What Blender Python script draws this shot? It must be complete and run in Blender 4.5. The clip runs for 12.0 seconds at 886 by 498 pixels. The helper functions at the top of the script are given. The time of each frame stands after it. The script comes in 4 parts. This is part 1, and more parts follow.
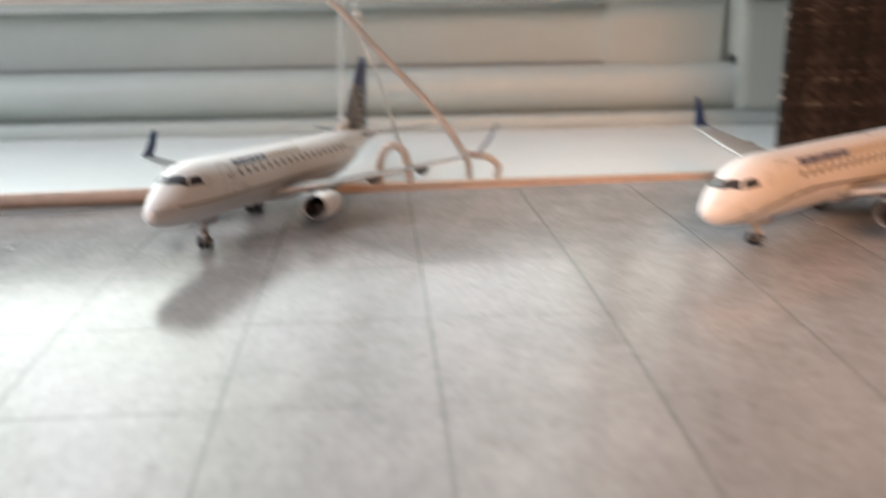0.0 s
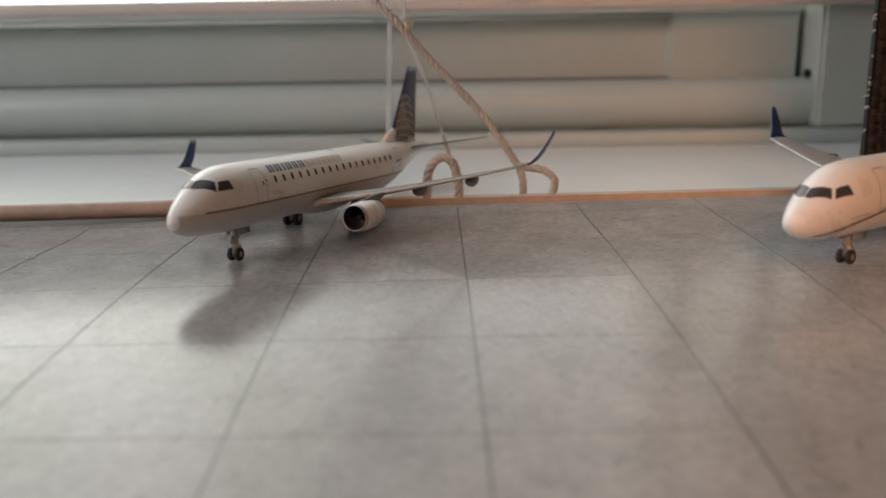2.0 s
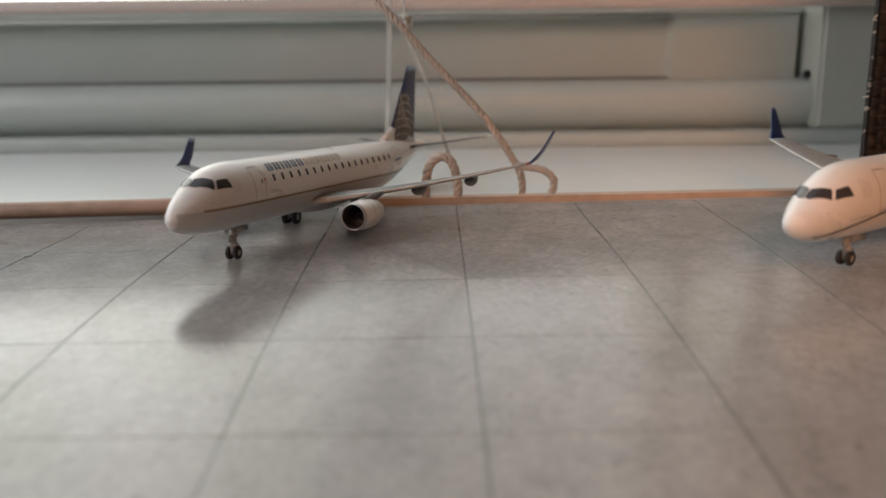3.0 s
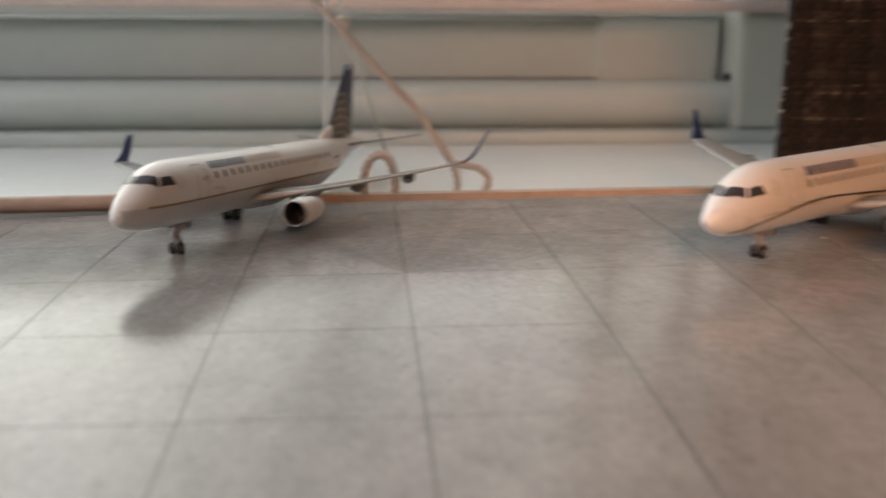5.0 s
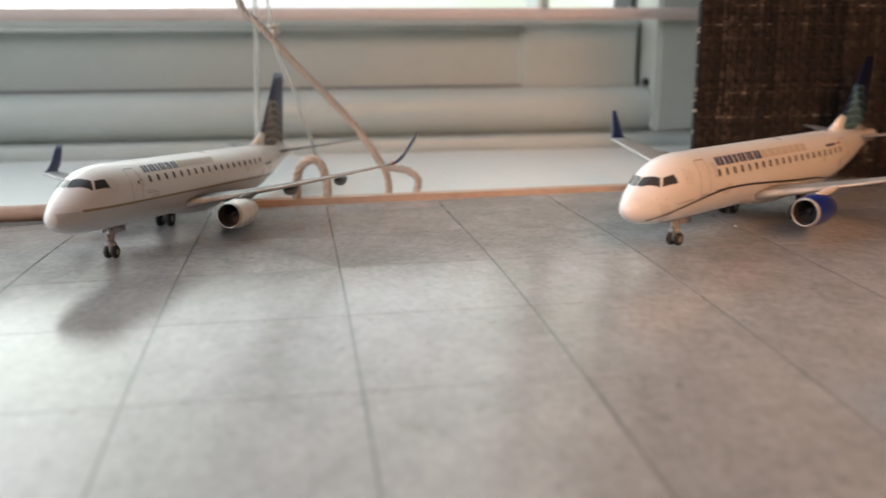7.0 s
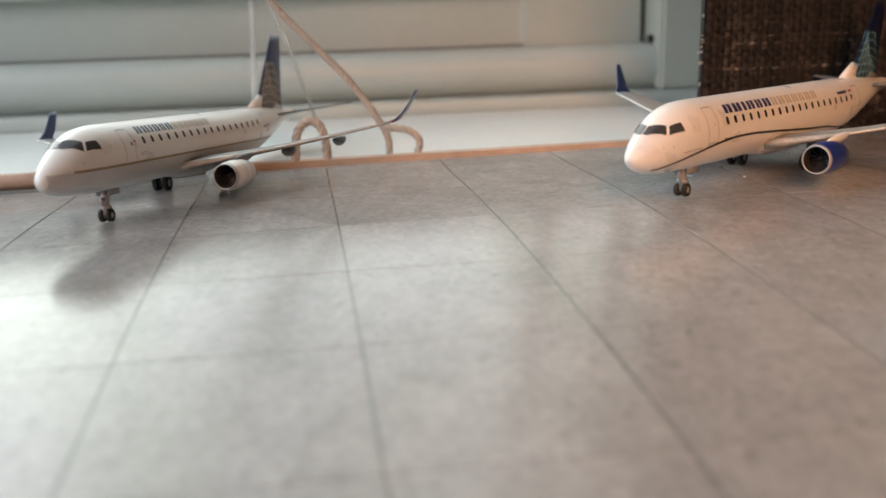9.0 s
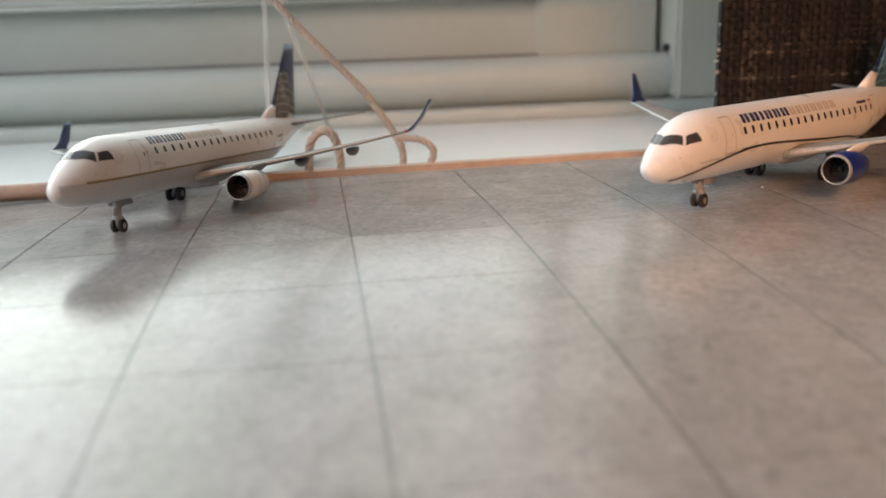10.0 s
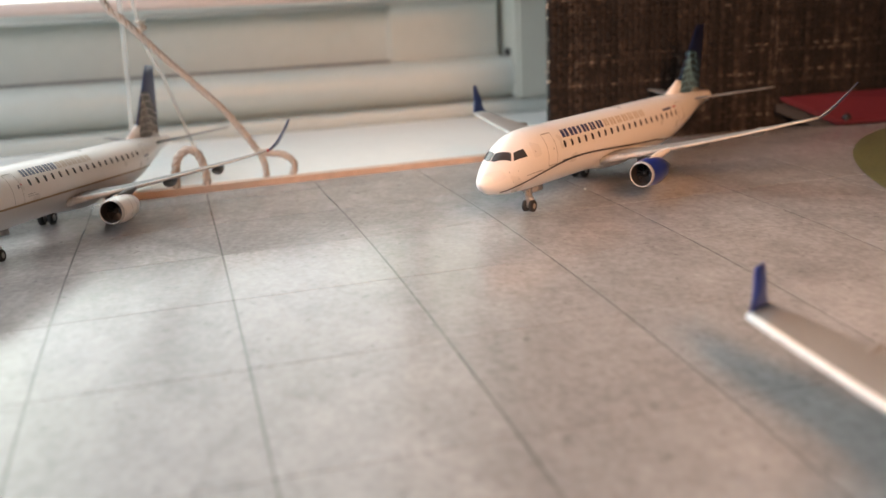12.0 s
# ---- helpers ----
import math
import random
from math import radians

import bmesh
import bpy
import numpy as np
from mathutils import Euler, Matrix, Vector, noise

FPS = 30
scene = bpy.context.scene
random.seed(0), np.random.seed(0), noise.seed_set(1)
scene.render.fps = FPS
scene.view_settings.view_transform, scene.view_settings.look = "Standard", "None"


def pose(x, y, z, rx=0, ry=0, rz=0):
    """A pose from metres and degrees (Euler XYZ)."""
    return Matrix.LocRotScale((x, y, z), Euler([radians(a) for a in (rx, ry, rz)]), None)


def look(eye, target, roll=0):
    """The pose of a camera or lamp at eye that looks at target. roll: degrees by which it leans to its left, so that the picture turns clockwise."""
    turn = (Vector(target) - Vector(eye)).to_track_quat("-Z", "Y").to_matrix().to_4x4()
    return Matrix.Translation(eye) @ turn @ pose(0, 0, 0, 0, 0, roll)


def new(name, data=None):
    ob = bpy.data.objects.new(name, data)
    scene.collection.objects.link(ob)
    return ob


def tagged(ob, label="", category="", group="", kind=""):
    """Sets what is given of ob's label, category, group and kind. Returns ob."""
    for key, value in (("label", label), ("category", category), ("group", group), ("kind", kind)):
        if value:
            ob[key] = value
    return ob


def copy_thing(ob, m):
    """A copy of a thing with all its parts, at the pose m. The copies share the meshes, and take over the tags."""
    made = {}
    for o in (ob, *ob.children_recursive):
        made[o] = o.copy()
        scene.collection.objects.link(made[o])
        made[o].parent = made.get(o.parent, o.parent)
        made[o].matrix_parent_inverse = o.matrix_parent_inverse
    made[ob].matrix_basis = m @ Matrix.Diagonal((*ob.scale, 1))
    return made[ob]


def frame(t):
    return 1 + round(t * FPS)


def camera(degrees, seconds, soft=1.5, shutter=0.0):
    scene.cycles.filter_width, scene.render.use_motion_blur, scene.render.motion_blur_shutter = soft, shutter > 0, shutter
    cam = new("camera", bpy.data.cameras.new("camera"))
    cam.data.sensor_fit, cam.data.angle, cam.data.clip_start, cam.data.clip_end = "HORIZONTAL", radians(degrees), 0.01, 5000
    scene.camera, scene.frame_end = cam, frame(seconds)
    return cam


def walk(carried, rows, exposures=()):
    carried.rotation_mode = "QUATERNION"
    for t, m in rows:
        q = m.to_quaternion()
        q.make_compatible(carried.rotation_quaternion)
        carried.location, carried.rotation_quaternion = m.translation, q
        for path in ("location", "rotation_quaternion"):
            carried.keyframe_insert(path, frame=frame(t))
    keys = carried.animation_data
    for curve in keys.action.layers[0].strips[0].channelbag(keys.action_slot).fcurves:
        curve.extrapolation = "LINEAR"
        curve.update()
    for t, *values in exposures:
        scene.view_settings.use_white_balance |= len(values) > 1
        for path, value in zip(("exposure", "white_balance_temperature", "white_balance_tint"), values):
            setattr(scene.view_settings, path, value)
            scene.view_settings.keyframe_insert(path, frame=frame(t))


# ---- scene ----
cam = camera(52.02, 12.0, shutter=0.6)
ROWS = [
    (0.0, -0.00479, -0.11062, 0.03433, -4.164, -16.305, 0.639),
    (0.2, -0.00614, -0.10561, 0.03304, -1.710, -14.418, 1.029),
    (0.5, -0.00568, -0.10474, 0.03272, -1.157, -14.596, 0.993),
    (1.0, -0.00430, -0.10284, 0.03103, -0.389, -15.404, 1.017),
    (1.5, -0.00338, -0.10111, 0.02928, -0.100, -14.158, 1.229),
    (2.0, -0.00334, -0.10057, 0.02918, -0.583, -14.265, 0.880),
    (2.5, -0.00339, -0.10059, 0.02938, -0.805, -14.179, 0.616),
    (3.0, -0.00342, -0.10028, 0.02908, -0.627, -14.287, 0.592),
    (3.2, -0.00353, -0.10022, 0.02899, -0.531, -14.727, 0.655),
    (4.8, -0.00332, -0.10033, 0.02902, -1.346, -14.834, 0.281),
    (5.0, -0.00437, -0.10473, 0.03023, -4.777, -14.596, -0.327),
    (5.2, -0.00483, -0.10800, 0.02752, -8.013, -13.116, 0.378),
    (5.5, -0.00728, -0.11688, 0.02923, -14.869, -14.439, -0.111),
    (6.0, -0.00760, -0.11779, 0.02895, -15.341, -14.244, 0.144),
    (6.5, -0.00565, -0.11348, 0.02852, -12.519, -13.568, 0.564),
    (7.0, -0.00455, -0.10935, 0.02850, -9.169, -13.557, 0.247),
    (7.2, -0.00405, -0.10752, 0.02828, -8.181, -13.817, 0.321),
    (8.8, -0.00351, -0.10759, 0.02589, -9.191, -15.236, 1.273),
    (9.0, -0.00354, -0.10734, 0.02583, -9.006, -15.288, 1.528),
    (9.5, -0.00361, -0.10703, 0.02587, -8.753, -15.186, 1.539),
    (10.0, -0.00323, -0.10622, 0.02577, -8.099, -14.682, 1.691),
    (10.5, -0.00366, -0.10531, 0.02628, -6.369, -15.075, 3.250),
    (11.0, -0.00285, -0.10396, 0.02823, -5.349, -14.963, 2.134),
    (11.2, -0.00323, -0.10630, 0.02931, -7.634, -14.529, 1.343),
    (11.5, -0.00334, -0.11488, 0.03231, -14.099, -15.665, 1.597),
    (12.0, -0.00394, -0.11924, 0.03262, -16.785, -16.017, 2.529),
]
EXPOSURES = [(0.0, 0.18, 6200, 10), (0.5, -0.53, 6580, 12), (1.0, -0.63, 6580, 12), (2.5, -0.62, 6580, 12.5), (4.8, -0.55, 6580, 12.5), (5.0, -0.46, 6620, 12), (5.5, 0.15, 6450, 10), (6.0, 0.36, 6150, 9),
             (6.5, 0.27, 6200, 8), (7.0, -0.04, 6200, 8), (9.0, 0.02, 6200, 7), (10.5, 0.0, 6200, 7), (11.0, 0.02, 6200, 8), (11.5, 0.0, 6400, 10), (12.0, 0.3, 6250, 9)]
walk(cam, [(t, pose(x, y, z, 90 + pitch, roll, yaw)) for t, x, y, z, yaw, pitch, roll in ROWS], EXPOSURES)

# ---- world, daylight and lamp ----
world = bpy.data.worlds.new("world")
scene.world = world
world.use_nodes = True
sky = world.node_tree.nodes.new("ShaderNodeTexSky")
sky.sky_type, sky.sun_disc = "NISHITA", False
sky.sun_elevation, sky.sun_rotation = radians(35), radians(200)
back = world.node_tree.nodes["Background"]
world.node_tree.links.new(sky.outputs[0], back.inputs[0])
back.inputs[1].default_value = 0.12

MM = 0.001
DAY, WARM, WEST = 0.54, 0.069, 0.40
cam.data.dof.use_dof = True
cam.data.dof.focus_distance = 0.125
cam.data.dof.aperture_fstop = 25.0


def area_lamp(name, m, sx, sy, watts, colour):
    data = bpy.data.lights.new(name, "AREA")
    data.shape, data.size, data.size_y, data.energy, data.color = "RECTANGLE", sx, sy, watts, colour
    ob = new(name, data)
    ob.matrix_world = m
    return ob


# daylight that comes through the window opening
area_lamp("window_daylight", look((-0.150, 0.155, 0.27), (-0.13, -0.1, 0.12)), 0.48, 0.44, DAY, (0.87, 0.95, 0.97))
# the warm table lamp behind the camera
LAMP = Vector((0.042, -0.235, 0.132))
lamp = area_lamp("room_lamp_light", look(LAMP, (0.080, -0.002, 0.0)), 0.10, 0.10, WARM, (1.0, 0.47, 0.22))
lamp.data.spread = radians(51)
# added fill light from the west that brightens the left side; source unseen
side_fill = area_lamp("side_fill_light", look((-0.345, -0.13, 0.215), (-0.09, 0.06, 0.0)), 0.32, 0.30, WEST, (1.0, 0.955, 0.95))
side_fill.data.spread = radians(90)


# ---- materials ----
def material(name, colour, rough=0.5, metal=0.0, grain=None, amount=0.12, bump=0.0, coat=0.0, spots=None, detail=6.0):
    """A surface with variation at two scales: grain and spots are noise sizes in metres."""
    mat = bpy.data.materials.new(name)
    mat.use_nodes = True
    nt = mat.node_tree
    b = nt.nodes["Principled BSDF"]
    b.inputs["Base Color"].default_value = (*colour, 1)
    b.inputs["Roughness"].default_value = rough
    b.inputs["Metallic"].default_value = metal
    b.inputs["Coat Weight"].default_value = coat
    b.inputs["Coat Roughness"].default_value = 0.12
    if grain:
        co = nt.nodes.new("ShaderNodeTexCoord")
        fine = nt.nodes.new("ShaderNodeTexNoise")
        fine.inputs["Scale"].default_value = 1 / grain
        fine.inputs["Detail"].default_value = detail
        nt.links.new(co.outputs["Object"], fine.inputs["Vector"])
        big = nt.nodes.new("ShaderNodeTexNoise")
        big.inputs["Scale"].default_value = 1 / (spots or grain * 8)
        nt.links.new(co.outputs["Object"], big.inputs["Vector"])
        add = nt.nodes.new("ShaderNodeMath")
        add.operation = "ADD"
        nt.links.new(fine.outputs["Fac"], add.inputs[0])
        nt.links.new(big.outputs["Fac"], add.inputs[1])
        ramp = nt.nodes.new("ShaderNodeMapRange")
        ramp.inputs["From Min"].default_value, ramp.inputs["From Max"].default_value = 0.6, 1.4
        ramp.inputs["To Min"].default_value, ramp.inputs["To Max"].default_value = 1 - amount, 1 + amount
        nt.links.new(add.outputs[0], ramp.inputs["Value"])
        mul = nt.nodes.new("ShaderNodeVectorMath")
        mul.operation = "SCALE"
        mul.inputs[0].default_value = colour
        nt.links.new(ramp.outputs[0], mul.inputs["Scale"])
        nt.links.new(mul.outputs[0], b.inputs["Base Color"])
        rr = nt.nodes.new("ShaderNodeMapRange")
        rr.inputs["To Min"].default_value, rr.inputs["To Max"].default_value = rough * 0.85, min(1, rough * 1.2)
        nt.links.new(big.outputs["Fac"], rr.inputs["Value"])
        nt.links.new(rr.outputs[0], b.inputs["Roughness"])
        if bump:
            bp = nt.nodes.new("ShaderNodeBump")
            bp.inputs["Strength"].default_value = 0.5
            bp.inputs["Distance"].default_value = bump
            nt.links.new(fine.outputs["Fac"], bp.inputs["Height"])
            nt.links.new(bp.outputs[0], b.inputs["Normal"])
    return mat


def glow(name, colour, strength):
    mat = bpy.data.materials.new(name)
    mat.use_nodes = True
    b = mat.node_tree.nodes["Principled BSDF"]
    b.inputs["Base Color"].default_value = (*colour, 1)
    b.inputs["Emission Color"].default_value = (*colour, 1)
    b.inputs["Emission Strength"].default_value = strength
    return mat


M_WHITE = material("white_lacquer", (0.80, 0.78, 0.75), 0.28, grain=0.0006, amount=0.025, coat=0.3)
M_GREY = material("grey_lacquer", (0.56, 0.56, 0.555), 0.32, grain=0.0006, amount=0.04, coat=0.2)
# shaded copy of the tailplane grey, for the jet outside the warm lamp's light
M_TAIL_SHADED = material("tailplane_shaded_grey", (0.11, 0.11, 0.11), 0.5, 0.0, grain=0.0006, amount=0.06)
M_EDGE = material("dull_metal_edge", (0.46, 0.455, 0.44), 0.42, 0.45, grain=0.0003, amount=0.28, bump=0.00004)
# shaded copy of the wing grey, for the same jet
M_WING_SHADED = material("wing_shaded_grey", (0.15, 0.148, 0.145), 0.42, 0.1, grain=0.0006, amount=0.06)
M_WING = material("wing_silver_grey", (0.27, 0.265, 0.25), 0.55, 0.1, grain=0.0006, amount=0.10)
M_NAVY = material("navy_paint", (0.012, 0.026, 0.115), 0.3, grain=0.0006, amount=0.06, coat=0.2)
M_BLUE = material("royal_blue_paint", (0.014, 0.032, 0.21), 0.3, grain=0.0006, amount=0.06, coat=0.2)
M_SKYLINE = material("light_blue_print", (0.20, 0.40, 0.52), 0.4)
M_GOLD = material("dull_gold_print", (0.30, 0.22, 0.12), 0.4)
M_PALEGOLD = material("pale_gold_print", (0.56, 0.49, 0.40), 0.4)
M_DEEP = material("deep_navy_paint", (0.005, 0.010, 0.045), 0.32, grain=0.0006, amount=0.08, coat=0.2)
M_LIP = material("dull_silver_lip", (0.42, 0.415, 0.41), 0.42, 0.4, grain=0.0004, amount=0.08)
M_TUFT = material("white_frayed_cotton", (0.78, 0.80, 0.77), 0.85, grain=0.0004, amount=0.1)
M_GLOBELINE = material("whitish_print", (0.55, 0.53, 0.50), 0.4)
M_BLACK = material("black_print", (0.015, 0.015, 0.02), 0.35)
M_PANE = material("smoked_window_print", (0.058, 0.058, 0.062), 0.14, grain=0.0008, amount=0.2)
M_TYRE = material("black_rubber", (0.02, 0.02, 0.02), 0.7, grain=0.0003, amount=0.15)
M_STEEL = material("grey_gear_metal", (0.40, 0.39, 0.38), 0.45, 0.3, grain=0.0003, amount=0.1)
M_DARK = material("dark_cavity", (0.02, 0.02, 0.022), 0.6)
M_FAN = material("fan_blades", (0.06, 0.06, 0.065), 0.4, 0.6)
M_GLOBE = material("globe_grey", (0.10, 0.098, 0.095), 0.4, grain=0.0008, amount=0.1)
M_GLOBE_BLUE = material("globe_teal", (0.009, 0.034, 0.066), 0.35, grain=0.0008, amount=0.1)
M_OUTLINE = material("door_line_grey", (0.36, 0.34, 0.32), 0.45)
M_RED = material("red_print", (0.45, 0.03, 0.03), 0.4)
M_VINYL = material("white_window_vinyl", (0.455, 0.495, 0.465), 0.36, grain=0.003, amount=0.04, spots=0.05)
M_GASKET = material("grey_gasket", (0.22, 0.23, 0.22), 0.6)
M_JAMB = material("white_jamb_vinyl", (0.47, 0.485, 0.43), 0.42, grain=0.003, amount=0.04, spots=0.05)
M_SILL = material("white_sill_paint", (0.78, 0.80, 0.77), 0.38, grain=0.002, amount=0.05, spots=0.03, bump=0.0001)
M_STRIP = material("brown_wood", (0.46, 0.31, 0.23), 0.42, grain=0.002, amount=0.2, spots=0.02, bump=0.0001)
M_WOOD_GLOW = material("wood_with_warm_glow", (0.56, 0.42, 0.32), 0.45, grain=0.002, amount=0.2, spots=0.02, bump=0.0001)
M_BAR = material("pinkish_bar", (0.66, 0.55, 0.50), 0.4, grain=0.002, amount=0.05, spots=0.03)
M_HIGHLIGHT_LIP = material("vinyl_highlight_lip", (0.60, 0.63, 0.60), 0.16, grain=0.003, amount=0.04)
M_FRAY = material("pale_thread_ends", (0.42, 0.38, 0.33), 0.8, grain=0.0005, amount=0.3)
M_THREAD = material("white_thread", (0.52, 0.56, 0.53), 0.8, grain=0.0003, amount=0.08)
M_CORD = material("cream_cotton", (0.50, 0.44, 0.38), 0.85, grain=0.0003, amount=0.15, bump=0.0001)
M_WALL = material("painted_wall", (0.60, 0.58, 0.54), 0.7, grain=0.004, amount=0.05, spots=0.3)
M_TABLE = material("table_board", (0.42, 0.26, 0.16), 0.5, grain=0.003, amount=0.15, spots=0.05)
M_BOOK = material("dark_red_cover", (0.10, 0.013, 0.02), 0.5, grain=0.0015, amount=0.12, spots=0.02)
M_GRASS = material("printed_grass", (0.13, 0.13, 0.055), 0.5, grain=0.0008, amount=0.35, spots=0.01)
M_SMUDGE = material("grey_smudge", (0.283, 0.272, 0.264), 0.24, grain=0.0006, amount=0.12)
M_JOINT = material("printed_joint", (0.18, 0.176, 0.170), 0.16, grain=0.0012, amount=0.35)


def outdoors():
    """Overexposed sky at one side, pale foliage at the other."""
    mat = glow("bright_outdoors", (1, 1, 1), 1.0)
    nt = mat.node_tree
    b = nt.nodes["Principled BSDF"]
    b.inputs["Base Color"].default_value = (0, 0, 0, 1)
    co = nt.nodes.new("ShaderNodeTexCoord")
    n = nt.nodes.new("ShaderNodeTexNoise")
    n.inputs["Scale"].default_value = 5.0
    n.inputs["Detail"].default_value = 4.0
    nt.links.new(co.outputs["Object"], n.inputs["Vector"])
    ramp = nt.nodes.new("ShaderNodeValToRGB")
    e = ramp.color_ramp.elements
    e[0].position, e[0].color = 0.38, (0.80, 0.86, 0.70, 1)
    e[1].position, e[1].color = 0.62, (0.97, 0.97, 0.94, 1)
    nt.links.new(n.outputs["Fac"], ramp.inputs[0])
    nt.links.new(ramp.outputs[0], b.inputs["Emission Color"])
    sep = nt.nodes.new("ShaderNodeSeparateXYZ")
    nt.links.new(co.outputs["Object"], sep.inputs[0])
    mr = nt.nodes.new("ShaderNodeMapRange")
    mr.interpolation_type = "SMOOTHSTEP"
    mr.inputs["From Min"].default_value, mr.inputs["From Max"].default_value = -0.52, -0.02
    mr.inputs["To Min"].default_value, mr.inputs["To Max"].default_value = 3.9, 1.2
    nt.links.new(sep.outputs["X"], mr.inputs["Value"])
    nt.links.new(mr.outputs[0], b.inputs["Emission Strength"])
    return mat


M_OUT = outdoors()


def concrete():
    """Glossy print of worn concrete: slab tone, soft stains, scuffs and fine speckle."""
    mat = bpy.data.materials.new("printed_concrete")
    mat.use_nodes = True
    nt = mat.node_tree
    b = nt.nodes["Principled BSDF"]
    co = nt.nodes.new("ShaderNodeTexCoord")

    def noise_node(scale, detail, rough=0.5, stretch=(1, 0.75, 1)):
        mp = nt.nodes.new("ShaderNodeMapping")
        mp.inputs["Scale"].default_value = stretch
        nt.links.new(co.outputs["Object"], mp.inputs["Vector"])
        n = nt.nodes.new("ShaderNodeTexNoise")
        n.inputs["Scale"].default_value, n.inputs["Detail"].default_value, n.inputs["Roughness"].default_value = scale, detail, rough
        nt.links.new(mp.outputs[0], n.inputs["Vector"])
        return n.outputs["Fac"]

    def ranged(value, a, b_, lo, hi):
        m = nt.nodes.new("ShaderNodeMapRange")
        m.inputs["From Min"].default_value, m.inputs["From Max"].default_value = a, b_
        m.inputs["To Min"].default_value, m.inputs["To Max"].default_value = lo, hi
        nt.links.new(value, m.inputs["Value"])
        return m.outputs[0]

    def times(a, c):
        m = nt.nodes.new("ShaderNodeMath")
        m.operation = "MULTIPLY"
        nt.links.new(a, m.inputs[0])
        nt.links.new(c, m.inputs[1])
        return m.outputs[0]

    info = nt.nodes.new("ShaderNodeObjectInfo")
    tone = ranged(info.outputs["Random"], 0, 1, 0.95, 1.05)
    stains = ranged(noise_node(40, 7, 0.68), 0.28, 0.72, 0.86, 1.14)
    scuffs = ranged(noise_node(240, 6, 0.65), 0.38, 0.75, 0.93, 1.13)
    speck = ranged(noise_node(1300, 4, 0.5, (1, 0.8, 1)), 0.3, 0.7, 0.88, 1.12)
    spots = ranged(noise_node(620, 5, 0.7), 0.25, 0.60, 0.90, 1.03)
    pits = ranged(noise_node(760, 3, 0.6), 0.63, 0.73, 1.0, 0.70)
    chips = ranged(noise_node(330, 7, 0.72, (1, 0.8, 1)), 0.62, 0.76, 1.0, 1.22)
    cloud = ranged(noise_node(95, 5, 0.6, (1, 0.8, 1)), 0.36, 0.66, 0.91, 1.07)
    total = times(times(times(tone, stains), times(scuffs, speck)), times(times(spots, cloud), times(pits, chips)))
    mul = nt.nodes.new("ShaderNodeVectorMath")
    mul.operation = "SCALE"
    mul.inputs[0].default_value = (0.328, 0.316, 0.307)
    nt.links.new(total, mul.inputs["Scale"])
    nt.links.new(mul.outputs[0], b.inputs["Base Color"])
    nt.links.new(ranged(noise_node(200, 4), 0.3, 0.7, 0.12, 0.19), b.inputs["Roughness"])
    bump = nt.nodes.new("ShaderNodeBump")
    bump.inputs["Strength"].default_value, bump.inputs["Distance"].default_value = 0.6, 0.00003
    nt.links.new(noise_node(1300, 4, 0.6), bump.inputs["Height"])
    nt.links.new(bump.outputs[0], b.inputs["Normal"])
    return mat


M_CONCRETE = concrete()


def woven(name, dark, mid, pale, pale_from):
    """Dyed thread of a coarse weave: each thread has its own tone, with paler worn stretches along it."""
    mat = bpy.data.materials.new(name)
    mat.use_nodes = True
    nt = mat.node_tree
    b = nt.nodes["Principled BSDF"]
    b.inputs["Roughness"].default_value = 0.7
    b.inputs["Specular IOR Level"].default_value = 0.25
    co = nt.nodes.new("ShaderNodeTexCoord")
    geo = nt.nodes.new("ShaderNodeNewGeometry")

    def patches(scale, lo, hi):
        n = nt.nodes.new("ShaderNodeTexNoise")
        n.inputs["Scale"].default_value, n.inputs["Detail"].default_value = scale, 4.0
        nt.links.new(co.outputs["Object"], n.inputs["Vector"])
        m = nt.nodes.new("ShaderNodeMapRange")
        m.inputs["From Min"].default_value, m.inputs["From Max"].default_value = lo, hi
        nt.links.new(n.outputs["Fac"], m.inputs["Value"])
        return m.outputs[0]

    def op(kind, a, c):
        m = nt.nodes.new("ShaderNodeMath")
        m.operation = kind
        for k, q in enumerate((a, c)):
            if isinstance(q, float):
                m.inputs[k].default_value = q
            else:
                nt.links.new(q, m.inputs[k])
        return m.outputs[0]

    worn = op("MULTIPLY", patches(420.0, 0.40, 0.66), patches(70.0, 0.30, 0.62))
    tone = op("MULTIPLY", geo.outputs["Random Per Island"], op("ADD", worn, 0.22))
    ramp = nt.nodes.new("ShaderNodeValToRGB")
    e = ramp.color_ramp.elements
    e[0].position, e[0].color = 0.0, (*dark, 1)
    e[1].position, e[1].color = 1.0, (*pale, 1)
    m = e.new(pale_from)
    m.color = (*mid, 1)
    nt.links.new(tone, ramp.inputs[0])
    nt.links.new(ramp.outputs[0], b.inputs["Base Color"])
    return mat


M_WOVEN = material("dark_brown_backing", (0.012, 0.009, 0.007), 0.85, grain=0.001, amount=0.3)
M_WARP = woven("brown_warp_thread", (0.008, 0.006, 0.005), (0.030, 0.022, 0.017), (0.090, 0.068, 0.052), 0.36)
M_WEFT = woven("brown_weft_thread", (0.009, 0.007, 0.006), (0.036, 0.027, 0.021), (0.19, 0.148, 0.116), 0.42)


M_TAPE = material("sheer_white_tape", (0.66, 0.69, 0.66), 0.8, grain=0.0005, amount=0.1)
M_TAPE.node_tree.nodes["Principled BSDF"].inputs["Alpha"].default_value = 0.4


